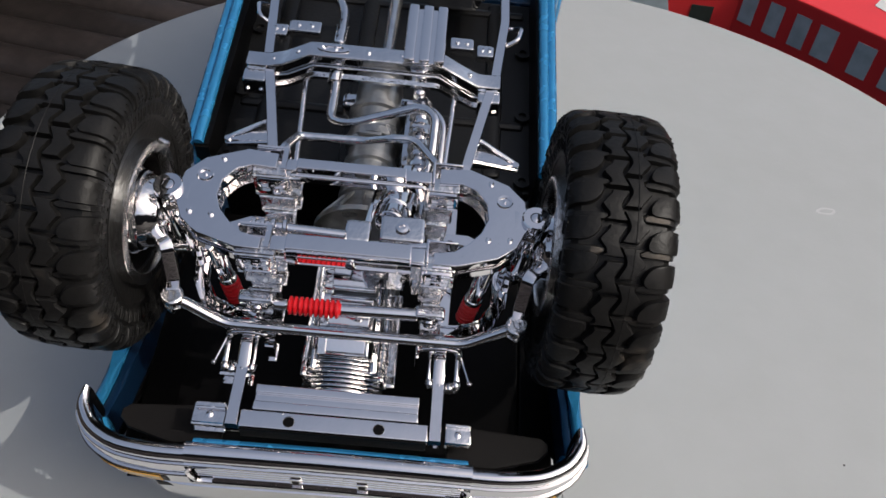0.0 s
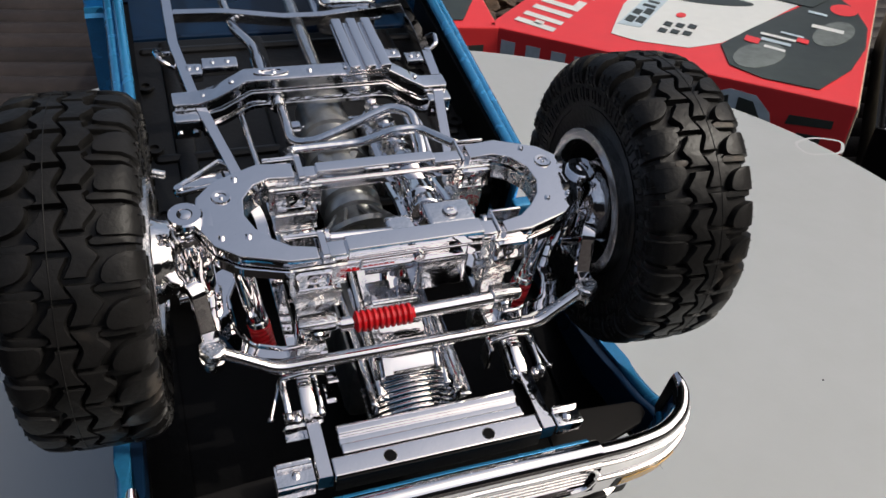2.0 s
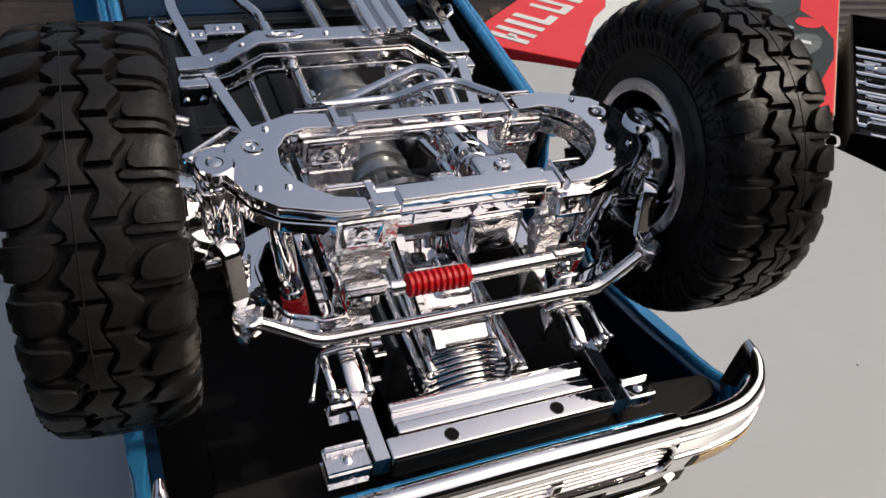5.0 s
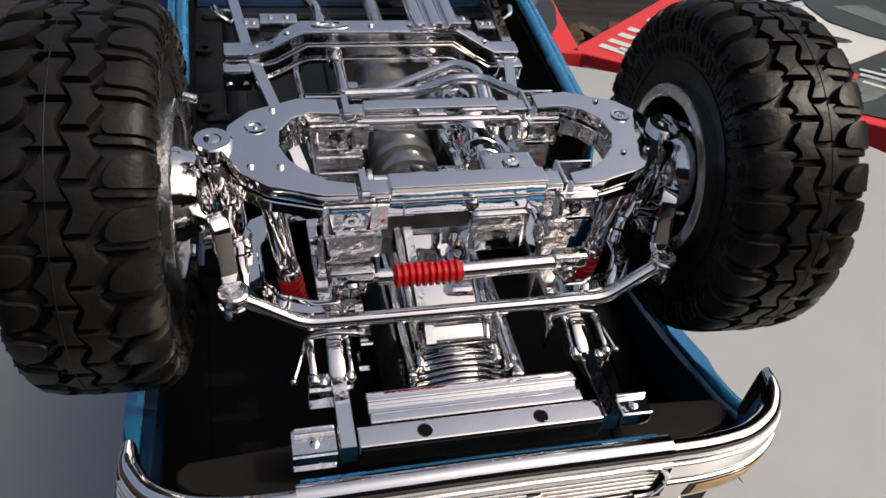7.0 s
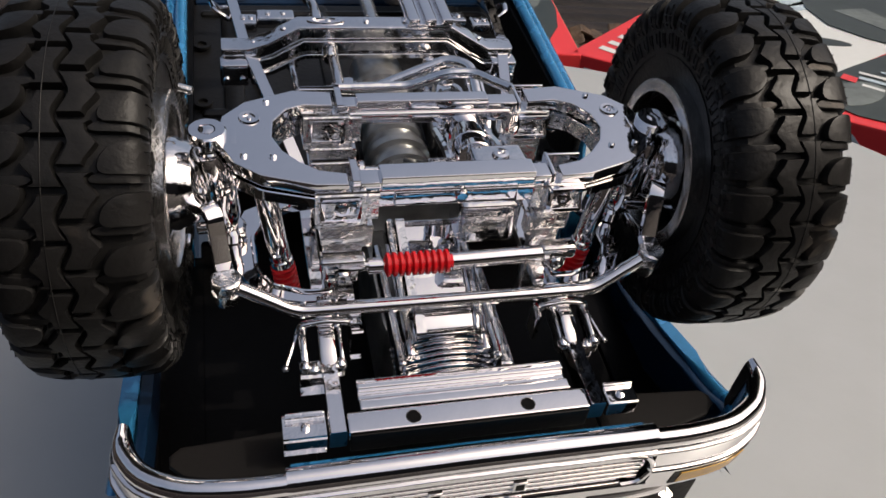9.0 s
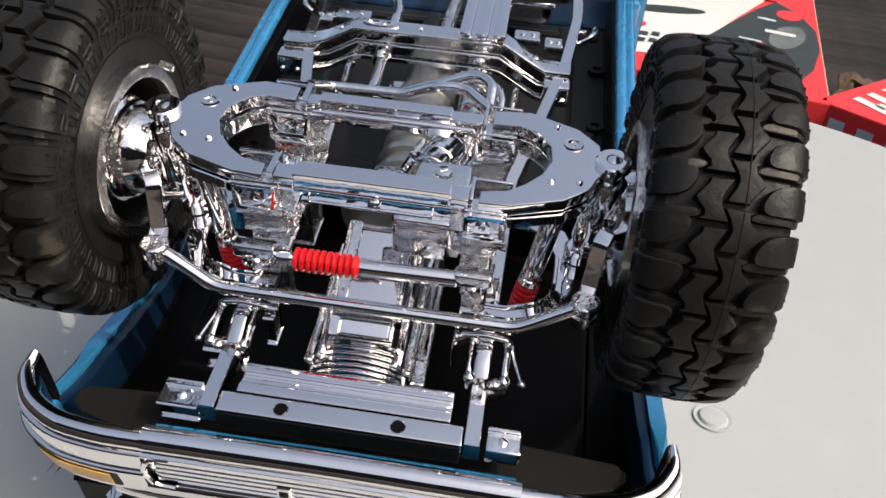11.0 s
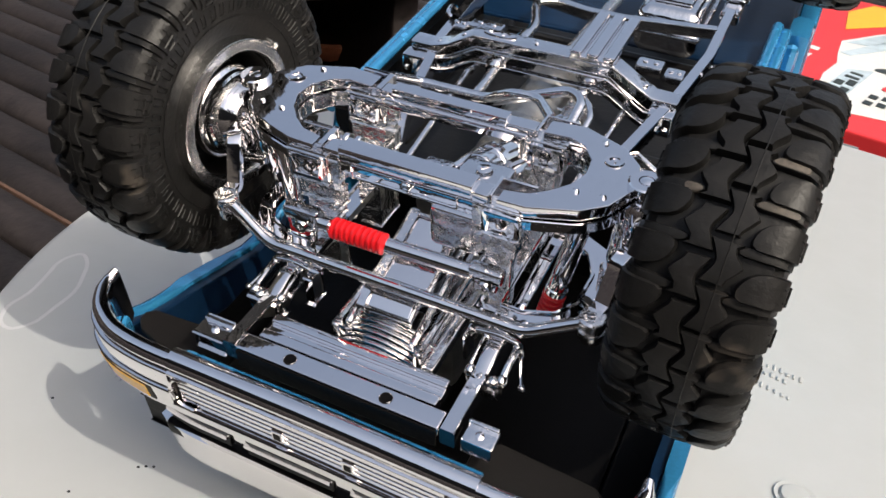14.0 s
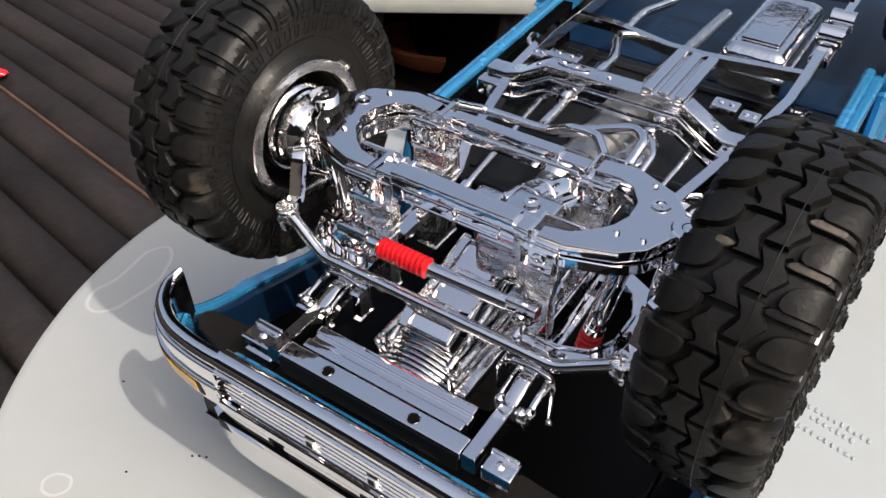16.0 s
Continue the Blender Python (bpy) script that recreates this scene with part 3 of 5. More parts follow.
# ladder frame
for s in SIDES:
    bm = B()
    line = [(15.8, -32.2, 64.6), (15.8, -17.0, 64.6), (16.2, 14.0, 66.0), (18.0, 20.0, 68.4), (21.4, 37.0, 69.2), (22.8, 43.0, 69.6), (24.6, 61.0, 69.0), (24.0, 110.0, 68.0), (23.5, 160.0, 70.0)]
    tube(bm, [(s * x, y, z) for x, y, z in line], 1.0, 8, 1.2, square=True, flat=1.5)
    add("frame_rail", bm, CHROME, None, "long box-section chrome chassis rail")
    # front horn bracket: a rising pad, a cross bar and two stout arms clamped round the rail
    bm = B()
    prism(bm, [(-16.8, 65.0), (-16.8, 66.8), (-17.4, 67.2), (-19.2, 67.2), (-21.0, 66.5), (-22.6, 66.1), (-23.6, 65.9), (-23.6, 64.6)], s * 14.7, s * 16.9, 0.3, "x")
    horn = add("spring_shackle", bm, CHROME, None, "chunky chrome spring hanger clamped round the rail")
    bm = B()
    tube(bm, [(s * 12.4, -17.0, 65.8), (s * 12.7, -17.0, 67.2), (s * 15.8, -16.9, 67.6), (s * 18.7, -17.0, 67.2), (s * 19.1, -17.2, 65.4)], 0.52, 10, 0.7)
    add("cross_bar", bm, CHROME, horn)
    for x, thick in ((13.9, 0.5), (18.2, 0.9)):
        bm = B()
        prism(bm, [(-16.6, 64.6), (-16.6, 66.9), (-17.2, 67.3), (-19.6, 67.0), (-21.6, 66.6), (-23.0, 65.7), (-23.2, 64.4), (-21.6, 63.6), (-19.6, 64.6)], s * x, s * (x + thick), 0.2, "x")
        bmesh.ops.create_icosphere(bm, subdivisions=2, radius=0.95, matrix=Matrix.Translation((s * (x + 0.45), -22.3, 65.6)) @ Matrix.Diagonal((0.8, 1.1, 1.0, 1)))
        bmesh.ops.create_icosphere(bm, subdivisions=2, radius=0.7, matrix=Matrix.Translation((s * (x + 0.45), -17.2, 66.7)))
        add("shackle_arm", bm, CAST_CHROME, horn)
    bm = B()
    box(bm, s * 15.0, s * 18.7, -23.2, -21.8, 62.0, 65.3, 0.35)
    for x in (15.9, 17.6):
        bmesh.ops.create_icosphere(bm, subdivisions=2, radius=0.8, matrix=Matrix.Translation((s * x, -22.7, 65.6)) @ Matrix.Diagonal((0.9, 1.1, 0.7, 1)))
    add("clamp", bm, CAST_CHROME, horn)
    bm = B()
    box(bm, s * 11.6, s * 12.3, -19.0, -16.4, 62.6, 67.6, 0.4)
    add("hanger_plate", bm, CHROME, horn)
    bm = B()
    rod(bm, (s * 19.2, -17.2, 66.0), (s * 20.9, -21.2, 64.2), 0.25, 8)
    bmesh.ops.create_icosphere(bm, subdivisions=2, radius=0.5, matrix=Matrix.Translation((s * 20.9, -21.2, 64.2)))
    add("shackle_pin", bm, CHROME, horn)
    # tab at the rail's front end
    bm = B()
    box(bm, s * 17.4, s * 21.6, -32.0, -29.0, 62.6, 65.2, 0.2)
    box(bm, s * 17.4, s * 21.4, -29.6, -29.0, 65.0, 65.8, 0.12)
    tab = add("mount_tab", bm, CAST_CHROME, None)
    bm = B()
    bolt(bm, s * 19.4, -30.6, 65.2, 0.55, 0.4)
    add("bolt", bm, CHROME, tab)

# front cross panel with two holes and a ribbed strip behind it
bm = B()
box(bm, -14.7, 14.7, -32.4, -29.6, 64.4, 66.0, 0.16)
panel = add("front_cross_panel", bm, CHROME, None, "polished chrome cross panel with two round holes")
for y0, y1, z in ((-29.5, -28.0, 66.2), (-28.1, -26.5, 65.5), (-26.6, -25.2, 66.2)):
    bm = B()
    box(bm, -13.0, 13.0, y0, y1, 64.0, z, 0.13)
    add("panel_ridge", bm, CHROME, panel)
# black sheet over the chrome front face, painting in its dark reflection
bm = B()
box(bm, -14.5, 14.5, -32.75, -32.42, 62.6, 65.75, 0.1)
add("panel_fold", bm, BLACK, panel)
for s in SIDES:
    bm = B()
    lathe(bm, [(0.02, 0.78), (0.1, 0.84), (0.02, 0.92), (-0.2, 0.95), (-0.2, 0.7)], aim((s * 7.0, -31.1, 66.0), (s * 7.0, -31.1, 70)), 28, True)
    add("hole_rim", bm, CHROME, panel)
    bm = B()
    lathe(bm, [(0.03, 0.8), (0.045, 0.3)], aim((s * 7.0, -31.1, 66.0), (s * 7.0, -31.1, 70)), 28)
    add("hole", bm, BLACK, panel)

# gearbox crossmember, stepped up in the middle
bm = B()
poly = [(-26.6, 69.2), (-22.0, 69.2), (-18.6, 70.4), (-13.4, 73.4), (11.6, 73.4), (16.0, 70.6), (18.6, 69.0), (23.8, 69.0), (23.8, 71.6), (19.4, 71.6), (16.8, 73.0), (12.2, 75.8), (-14.0, 75.8), (-19.2, 72.8), (-22.4, 71.8), (-26.6, 71.8)]
prism(bm, poly, 39.6, 43.6, 0.3, "y")
cross = add("crossmember", bm, CAST_CHROME, None, "chrome gearbox crossmember stepped up in the middle")
bm = B()
low = [(-22.4, 69.4), (-18.4, 70.4), (-13.2, 73.4), (11.4, 73.4), (15.8, 70.6), (18.4, 69.0), (23.6, 69.0)]
prism(bm, low + [(x, z - 2.4) for x, z in low[::-1]], 39.2, 39.9, 0.15, "y")
tube(bm, [(x, 39.0, z - 2.5) for x, z in low], 0.42, 8, 1.0, square=True)
add("flange", bm, CAST_CHROME, cross)
bm = B()
lathe(bm, [(0, 1.0), (0.3, 0.95), (0.35, 0.7), (0.1, 0.6), (0.1, 0.2)], aim((-9.4, 41.6, 75.8), (-9.4, 41.6, 80)) @ Matrix.Diagonal((1, 1, 3.2, 1)), 24)
add("oval_boss", bm, CHROME, cross)
for s, x in ((-1, -24.6), (1, 21.8)):
    bm = B()
    box(bm, x - 2.4, x + 2.2, 36.6, 40.0, 66.4, 70.6, 0.3)
    for dx in (-1.4, 1.2):
        lathe(bm, [(0, 0.55), (0.5, 0.4)], aim((x + dx, 36.6, 68.0), (x + dx, 34, 68.0)), 8)
    add("end_bracket", bm, CAST_CHROME, cross)
for x, z in ((-21.4, 71.9), (-16.4, 74.4), (-9.0, 75.8), (-2.6, 75.8), (4.0, 75.8), (9.4, 75.8), (17.6, 72.6)):
    bm = B()
    bolt(bm, x, 41.6, z, 0.5, 0.4)
    add("bolt", bm, CHROME, cross)

# ribbed gearbox plate
bm = B()
box(bm, 4.2, 12.0, 39.6, 55.4, 75.6, 76.4, 0.15)
for x in (4.3, 7.2, 10.1):
    box(bm, x, x + 2.1, 39.4, 55.6, 76.2, 77.4, 0.25)
add("gearbox_plate", bm, CHROME, None, "ribbed chrome cover plate")

# small brackets behind the crossmember
for x0, x1, y in ((-23.8, -20.3, 50.0), (-20.4, -13.6, 51.6), (13.2, 18.2, 51.0), (18.8, 22.4, 49.4)):
    bm = B()
    box(bm, x0, x1, y, y + 3.4, 68.6, 70.8, 0.3)
    for k in (0.3, 0.7):
        bolt(bm, x0 + (x1 - x0) * k, y + 1.7, 70.8, 0.5, 0.3)
    add("bracket", bm, CAST_CHROME, None)
for s, x in ((-1, -27.4), (1, 27.6)):
    bm = B()
    tube(bm, [(x - s * 2.4, 56, 68), (x, 57, 69.2), (x + s * 0.8, 61, 69), (x - s * 0.4, 64, 66), (x - s * 2.6, 64, 66)], 0.5, 8, 1.0)
    add("hook", bm, CHROME, None)

# triangular side fins
for s in SIDES:
    bm = B()
    tube(bm, [(s * 18.6, 23.6, 67.6), (s * 28.0, 24.2, 65.4), (s * 28.4, 25.4, 65.4), (s * 19.8, 29.4, 67.8), (s * 18.6, 23.6, 67.6)], 0.5, 8, 0.6)
    prism(bm, [(s * 18.8, 24.0), (s * 27.8, 24.6), (s * 19.8, 29.0)], 65.0, 66.4, 0.1)
    rod(bm, (s * 27.8, 24.9, 64.6), (s * 27.8, 24.9, 66.4), 0.8, 12)
    add("body_mount", bm, CAST_CHROME, None, "triangular chrome body mount")

# looped brake pipe and exhaust pipes
bm = B()
tube(bm, [(-12.6, 8.4, 84.6), (-11.8, 14.6, 80.6), (-0.4, 14.8, 80.6), (4.6, 13.4, 83.6), (8.4, 13.4, 83.6), (12.2, 7.8, 84.6)], 0.75, 10, 1.4)
add("crossover_rod", bm, CAST_CHROME, None, "bent chrome rod")
bm = B()
tube(bm, [(-8.8, 44.0, 72.4), (-8.4, 36.0, 71.2), (-8.4, 27.6, 71.0), (-4.6, 25.6, 72.6), (8.6, 27.4, 77.2), (11.6, 25.0, 77.4), (11.4, 16.0, 75.0), (9.0, 10.0, 70.0)], 0.9, 12, 3.2)
rod(bm, (-8.8, 38.6, 71.6), (-8.9, 36.8, 71.4), 1.3, 14)
add("exhaust_pipe", bm, CAST_CHROME, None, "curved chrome exhaust pipe")
bm = B()
tube(bm, [(6.0, 29.4, 75.6), (11.6, 28.2, 75.4), (13.2, 25.0, 75.2), (13.0, 16.0, 73.4), (11.4, 10.0, 69.0)], 0.6, 10, 2.4)
add("brake_pipe", bm, CHROME, None)
bm = B()
tube(bm, [(-8.8, 43.0, 70.4), (-9.8, 52.6, 68.6), (-9.4, 60.0, 68.8), (-12.6, 68.0, 68.8), (-13.4, 82.0, 68.4), (-10.0, 92.0, 68.0), (-10.0, 150.0, 68.0)], 1.05, 12, 2.6)
rod(bm, (-9.6, 50.0, 69.0), (-9.6, 55.6, 68.8), 1.6, 14)
add("tail_pipe", bm, CAST_CHROME, None, "long chrome tail pipe")
bm = B()
rod(bm, (0.6, 44.0, 70.2), (1.0, 96.0, 66.0), 1.35, 16)
rod(bm, (0.6, 43.4, 70.2), (0.6, 48.0, 70.2), 2.0, 16)
box(bm, -2.4, 3.6, 44.6, 46.4, 69.0, 71.8, 0.3)
add("prop_shaft", bm, SATIN, None, "satin silver propeller shaft")
for s, y0 in ((-1, 10.0), (1, 11.0)):
    bm = B()
    rod(bm, (s * 13.4, y0, 66.0), (s * 15.2, 43.0, 68.0), 0.6, 12)
    rod(bm, (s * 13.4, y0, 66.0), (s * 13.6, y0 + 3.0, 66.2), 1.0, 12)
    rod(bm, (s * 15.1, 40.6, 67.9), (s * 15.2, 43.4, 68.0), 1.1, 12)
    add("torsion_rod", bm, CHROME, None, "thin chrome rod")

# gearbox and engine, silver
bm = B()
prof = [(0, 4.0), (0, 8.6), (0.9, 8.8), (1.2, 8.0), (3, 6.4), (5.5, 4.9), (7, 4.6), (7.4, 5.2), (8.6, 5.2), (9, 4.6), (10.4, 4.5), (10.8, 5.3), (12.2, 5.3), (12.6, 4.6), (14.4, 4.5), (14.8, 5.1), (16.2, 5.1), (16.6, 4.6), (20, 4.6), (20.4, 5.4), (22, 5.5), (22.4, 4.9), (27, 5.0), (27.4, 5.6), (28.6, 5.6), (29, 5.0), (36, 4.6), (37, 3.4)]
lathe(bm, prof, aim((-0.2, 7.0, 63.4), (-0.2, 60.0, 66.0)), 28)
gearbox = add("gearbox", bm, SILVER, None, "silver-painted gearbox with a ribbed bell housing")
for k in range(7):
    a = math.pi * (0.06 + 0.147 * k)
    bm = B()
    rod(bm, (-0.2 + 8.4 * math.cos(a), 7.8, 63.4 + 8.4 * math.sin(a)), (-0.2 + 4.5 * math.cos(a), 13.6, 63.7 + 4.5 * math.sin(a)), 0.36, 6)
    add("bell_rib", bm, SILVER, gearbox)
bm = B()
prism(bm, [(-4.6, 25.6), (-2.0, 24.0), (2.2, 24.4), (3.6, 27.0), (3.2, 31.0), (-3.6, 31.6)], 64.0, 68.6, 0.7)
prism(bm, [(-3.0, 26.6), (1.6, 26.2), (2.2, 29.6), (-2.6, 30.0)], 68.2, 69.6, 0.5)
add("gearbox_cover", bm, SILVER, gearbox)
for x, y, z, h, r in ((8.2, 33.4, 64.0, 6.6, 1.2), (8.0, 37.0, 65.0, 6.4, 1.0)):
    bm = B()
    lathe(bm, [(0, r * 1.3), (h * 0.5, r * 1.3), (h * 0.52, r), (h * 0.8, r), (h * 0.82, r * 1.25), (h, r * 1.1), (h + 0.3, r * 0.8), (h + 0.4, 0.05)], aim((x, y, z), (x, y, z + 9)), 14)
    add("gearbox_stud", bm, CHROME, gearbox)
bm = B()
box(bm, -7.6, 8.8, 36.4, 40.0, 62.0, 66.4, 0.6)
box(bm, -5.0, 6.2, 35.8, 36.6, 63.0, 67.6, 0.3)
add("gearbox_mount", bm, CAST_CHROME, gearbox)
bm = B()
box(bm, 5.4, 10.4, 20.0, 36.0, 62.0, 69.0, 0.8)
prof = []
for k in range(8):
    prof += [(k * 3.0, 1.5), (k * 3.0 + 1.5, 1.5), (k * 3.0 + 1.6, 2.3 - 0.1 * (k % 3)), (k * 3.0 + 2.7, 2.3 - 0.1 * (k % 3)), (k * 3.0 + 2.9, 1.5)]
lathe(bm, prof, aim((8.6, 36.0, 69.6), (9.2, 12.0, 73.0)), 16)
rod(bm, (9.0, 26.0, 66.0), (9.0, 26.0, 72.4), 2.3, 14)
add("transfer_case", bm, CAST_CHROME, None, "chrome transfer case")
bm = B()
box(bm, -7.4, 7.6, -13.0, 8.0, 46.0, 60.0, 1.0)
add("engine_block", bm, SILVER, None, "silver engine block")

# front axle beam and differential under the tie bars
bm = B()
rod(bm, (-15.4, -5.6, 82.0), (-1.0, -5.6, 81.2), 0.85, 14)
for x in (-15.6, -14.2, -12.6, -10.8):
    rod(bm, (x, -5.6, 82.0), (x + 0.8, -5.6, 82.0), 1.35, 12)
rod(bm, (9.0, -6.6, 81.0), (16.0, -6.6, 82.0), 0.85, 14)
for x in (12.0, 13.6, 15.0):
    rod(bm, (x, -6.6, 81.7), (x + 0.8, -6.6, 81.7), 1.3, 12)
add("half_shaft", bm, CHROME, None, "thin chrome axle half shafts with collars")
bm = B()
box(bm, 2.0, 10.0, -9.6, -4.0, 72.0, 78.8, 0.6)
box(bm, 4.2, 11.4, -6.6, -1.6, 78.6, 82.6, 0.4)
diff = add("front_differential", bm, CAST_CHROME, None, "chrome front differential housing")
bm = B()
box(bm, -1.4, 2.8, -6.4, -2.2, 78.0, 81.2, 0.35)
add("axle_block", bm, CAST_CHROME, diff)
bm = B()
lathe(bm, [(0, 1.2), (0.5, 1.0), (0.6, 0.5), (0.3, 0.4)], aim((7.8, -4.4, 82.6), (7.8, -4.4, 86)), 14)
add("drain_plug", bm, CHROME, diff)
bm = B()
rod(bm, (5.6, -1.8, 80.0), (7.6, 12.0, 75.4), 2.5, 20)
rod(bm, (5.8, 1.2, 79.0), (6.1, 3.0, 78.4), 3.0, 20)
rod(bm, (6.9, 8.4, 76.6), (7.2, 9.8, 76.1), 3.0, 20)
add("pinion_housing", bm, CHROME, diff)
for pts in ([(2.0, -3.0, 80.0), (2.6, 3.0, 78.5), (3.0, 10.0, 76.0)], [(9.6, -2.6, 80.0), (10.2, 3.0, 78.5), (10.4, 10.0, 76.0)]):
    bm = B()
    tube(bm, pts, 0.7, 8, 1.0)
    add("brace_rod", bm, CHROME, diff)

# sloping chrome sump in front: framed channel with bright window panels
m = Matrix.Translation((0, -9.0, 66.8)) @ Matrix.Rotation(radians(14), 4, "X")
bm = B()
for x in (-5.6, 4.4):
    box(bm, x, x + 1.2, -12.0, 9.0, -4.0, 0.1, 0.3, m)
for y in (-12.0, -5.6, 0.6, 7.6):
    box(bm, -4.6, 4.8, y, y + 0.9, -3.4, -1.1, 0.25, m)
sump = add("sump", bm, CAST_CHROME, None, "long framed chrome sump")
# three stepped mirror panels, the lowest tipped forwards over the cowl
for y, z, tip_up, half, deep in ((-17.3, 66.6, 30, 3.4, 1.7), (-11.6, 67.0, 14, 3.6, 2.6), (-4.6, 68.6, 16, 3.6, 3.0)):
    at = Matrix.Translation((0, y, z)) @ Matrix.Rotation(radians(tip_up), 4, "X")
    bm = B()
    box(bm, -half, half, -deep * 0.8, deep * 0.8, -0.6, 0.0, 0.15, at)
    panel = add("sump_panel", bm, CHROME, sump, "mirror-bright flat panel")
    bm = B()
    for x in (-1, 1):
        box(bm, x * half, x * (half + 0.6), -deep, deep, -2.2, 0.5, 0.2, at)
    box(bm, -half - 0.6, half + 0.6, deep * 0.8, deep * 0.8 + 0.6, -2.2, 0.5, 0.2, at)
    box(bm, -half - 0.6, half + 0.6, -deep * 0.8 - 0.6, -deep * 0.8, -2.2, 0.3, 0.2, at)
    add("panel_frame", bm, CAST_CHROME, sump)
bm = B()
box(bm, -7.0, -5.8, -22.0, 0.0, 61.0, 64.0, 0.3)
box(bm, 5.7, 6.9, -22.0, 0.0, 61.0, 64.0, 0.3)
box(bm, 6.8, 8.8, -22.0, -4.0, 60.0, 62.0, 0.3)
add("sump_rail", bm, CAST_CHROME, None, "ribbed chrome side rail")
# bellied fan cowl made of stacked ridges; black core paints the dark between them
bm = B()
box(bm, -6.6, 6.6, -23.2, -17.6, 56.6, 60.4, 0.6)
cowl = add("fan_cowl", bm, BLACK, None, "ridged chrome fan cowl")
for k in range(10):
    bm = B()
    y = -17.9 - k * 0.64
    half, drop = 7.2 - 0.1 * k, 0.4 * k
    tube(bm, [(half * q, y - 0.9 * (1 - q * q), 61.4 - drop + 3.6 * math.cos(q * 1.5) ** 0.8) for q in (-1, -0.86, -0.72, -0.5, -0.25, 0, 0.25, 0.5, 0.72, 0.86, 1)], 0.36, 8, 0, flat=0.9)
    add("cowl_ridge", bm, CAST_CHROME, cowl)

# fuel tank at the back, by the rail
bm = B()
box(bm, 6.6, 20.0, 74.0, 104.0, 60.0, 70.4, 1.6, None, 1.0, 4)
box(bm, 5.8, 20.6, 73.2, 104.8, 65.0, 66.4, 0.4)
box(bm, 9.4, 17.2, 78.0, 98.0, 70.2, 71.2, 0.5)
add("fuel_tank", bm, CAST_CHROME, None, "boxy chrome fuel tank with a flange")
for y in (70.5, 110.0):
    bm = B()
    tube(bm, [(-23.4, y + 2, 69.0), (-14.0, y, 70.0), (-2.0, y - 2, 69.4), (6.0, y - 2, 69.4), (23.6, y + 1, 69.4)], 0.9, 8, 1.0, square=True, flat=1.2)
    add("rear_crossmember", bm, CAST_CHROME, None, "thin chrome crossmember")
bm = B()
for y in (88.0, 96.0):
    rod(bm, (22.0, y, 70.6), (27.0, y, 70.6), 2.2, 14)
box(bm, 22.4, 26.4, 80.0, 100.0, 67.0, 70.0, 0.5)
add("rear_spring_hanger", bm, CHROME, None, "chrome rear spring hanger")
bm = B()
rod(bm, (-37.0, 117.5, 82.5), (37.0, 117.5, 82.5), 2.2, 14)
add("rear_axle", bm, CHROME, None, "chrome rear axle tube")

PLAN = [(-38.7, -27.9), (-38.7, -29.8), (-37.0, -32.9), (-33.0, -35.2), (-27.0, -36.0), (-12.0, -35.9), (0.0, -35.8), (12.0, -35.9), (27.0, -36.0), (33.0, -35.2), (37.0, -32.9), (38.7, -29.8), (38.7, -27.9)]


def plan_line():
    return rounded([Vector((x, y, 0)) for x, y in PLAN], 2.5, 3)


def sweep(bm, profile, lo=-99, hi=99, lift=None, cap=True):
    """A closed profile of (outwards, z) along the bumper's plan, between two x values."""
    fine = []
    for a, b in zip(plan_line(), plan_line()[1:]):
        k = max(1, int((b - a).length / 0.6))
        fine += [a.lerp(b, j / k) for j in range(k)]
    fine.append(plan_line()[-1])
    line = [p for p in fine if lo <= p.x <= hi]
    rows = []
    for i, p in enumerate(line):
        d = line[min(i + 1, len(line) - 1)] - line[max(i - 1, 0)]
        n = Vector((d.y, -d.x, 0)).normalized()
        slim = 1.0 - 0.5 * min(1.0, max(0.0, (-30.5 - p.y) * -1 / 3.0)) if lift else 1.0
        rows.append([bm.verts.new(p + n * o * slim + Vector((0, 0, z + (lift(p.y, z) if lift else 0)))) for o, z in profile])
    m = len(profile)
    for a, b in zip(rows, rows[1:]):
        for k in range(m):
            bm.faces.new((a[k], a[(k + 1) % m], b[(k + 1) % m], b[k]))
    if cap:
        bm.faces.new(rows[0][::-1])
        bm.faces.new(rows[-1])
    return bm


# ---- body shell ----
body = new("body_shell")
body.parent = truck
tagged(body, "metallic blue pickup body shell, black inside")


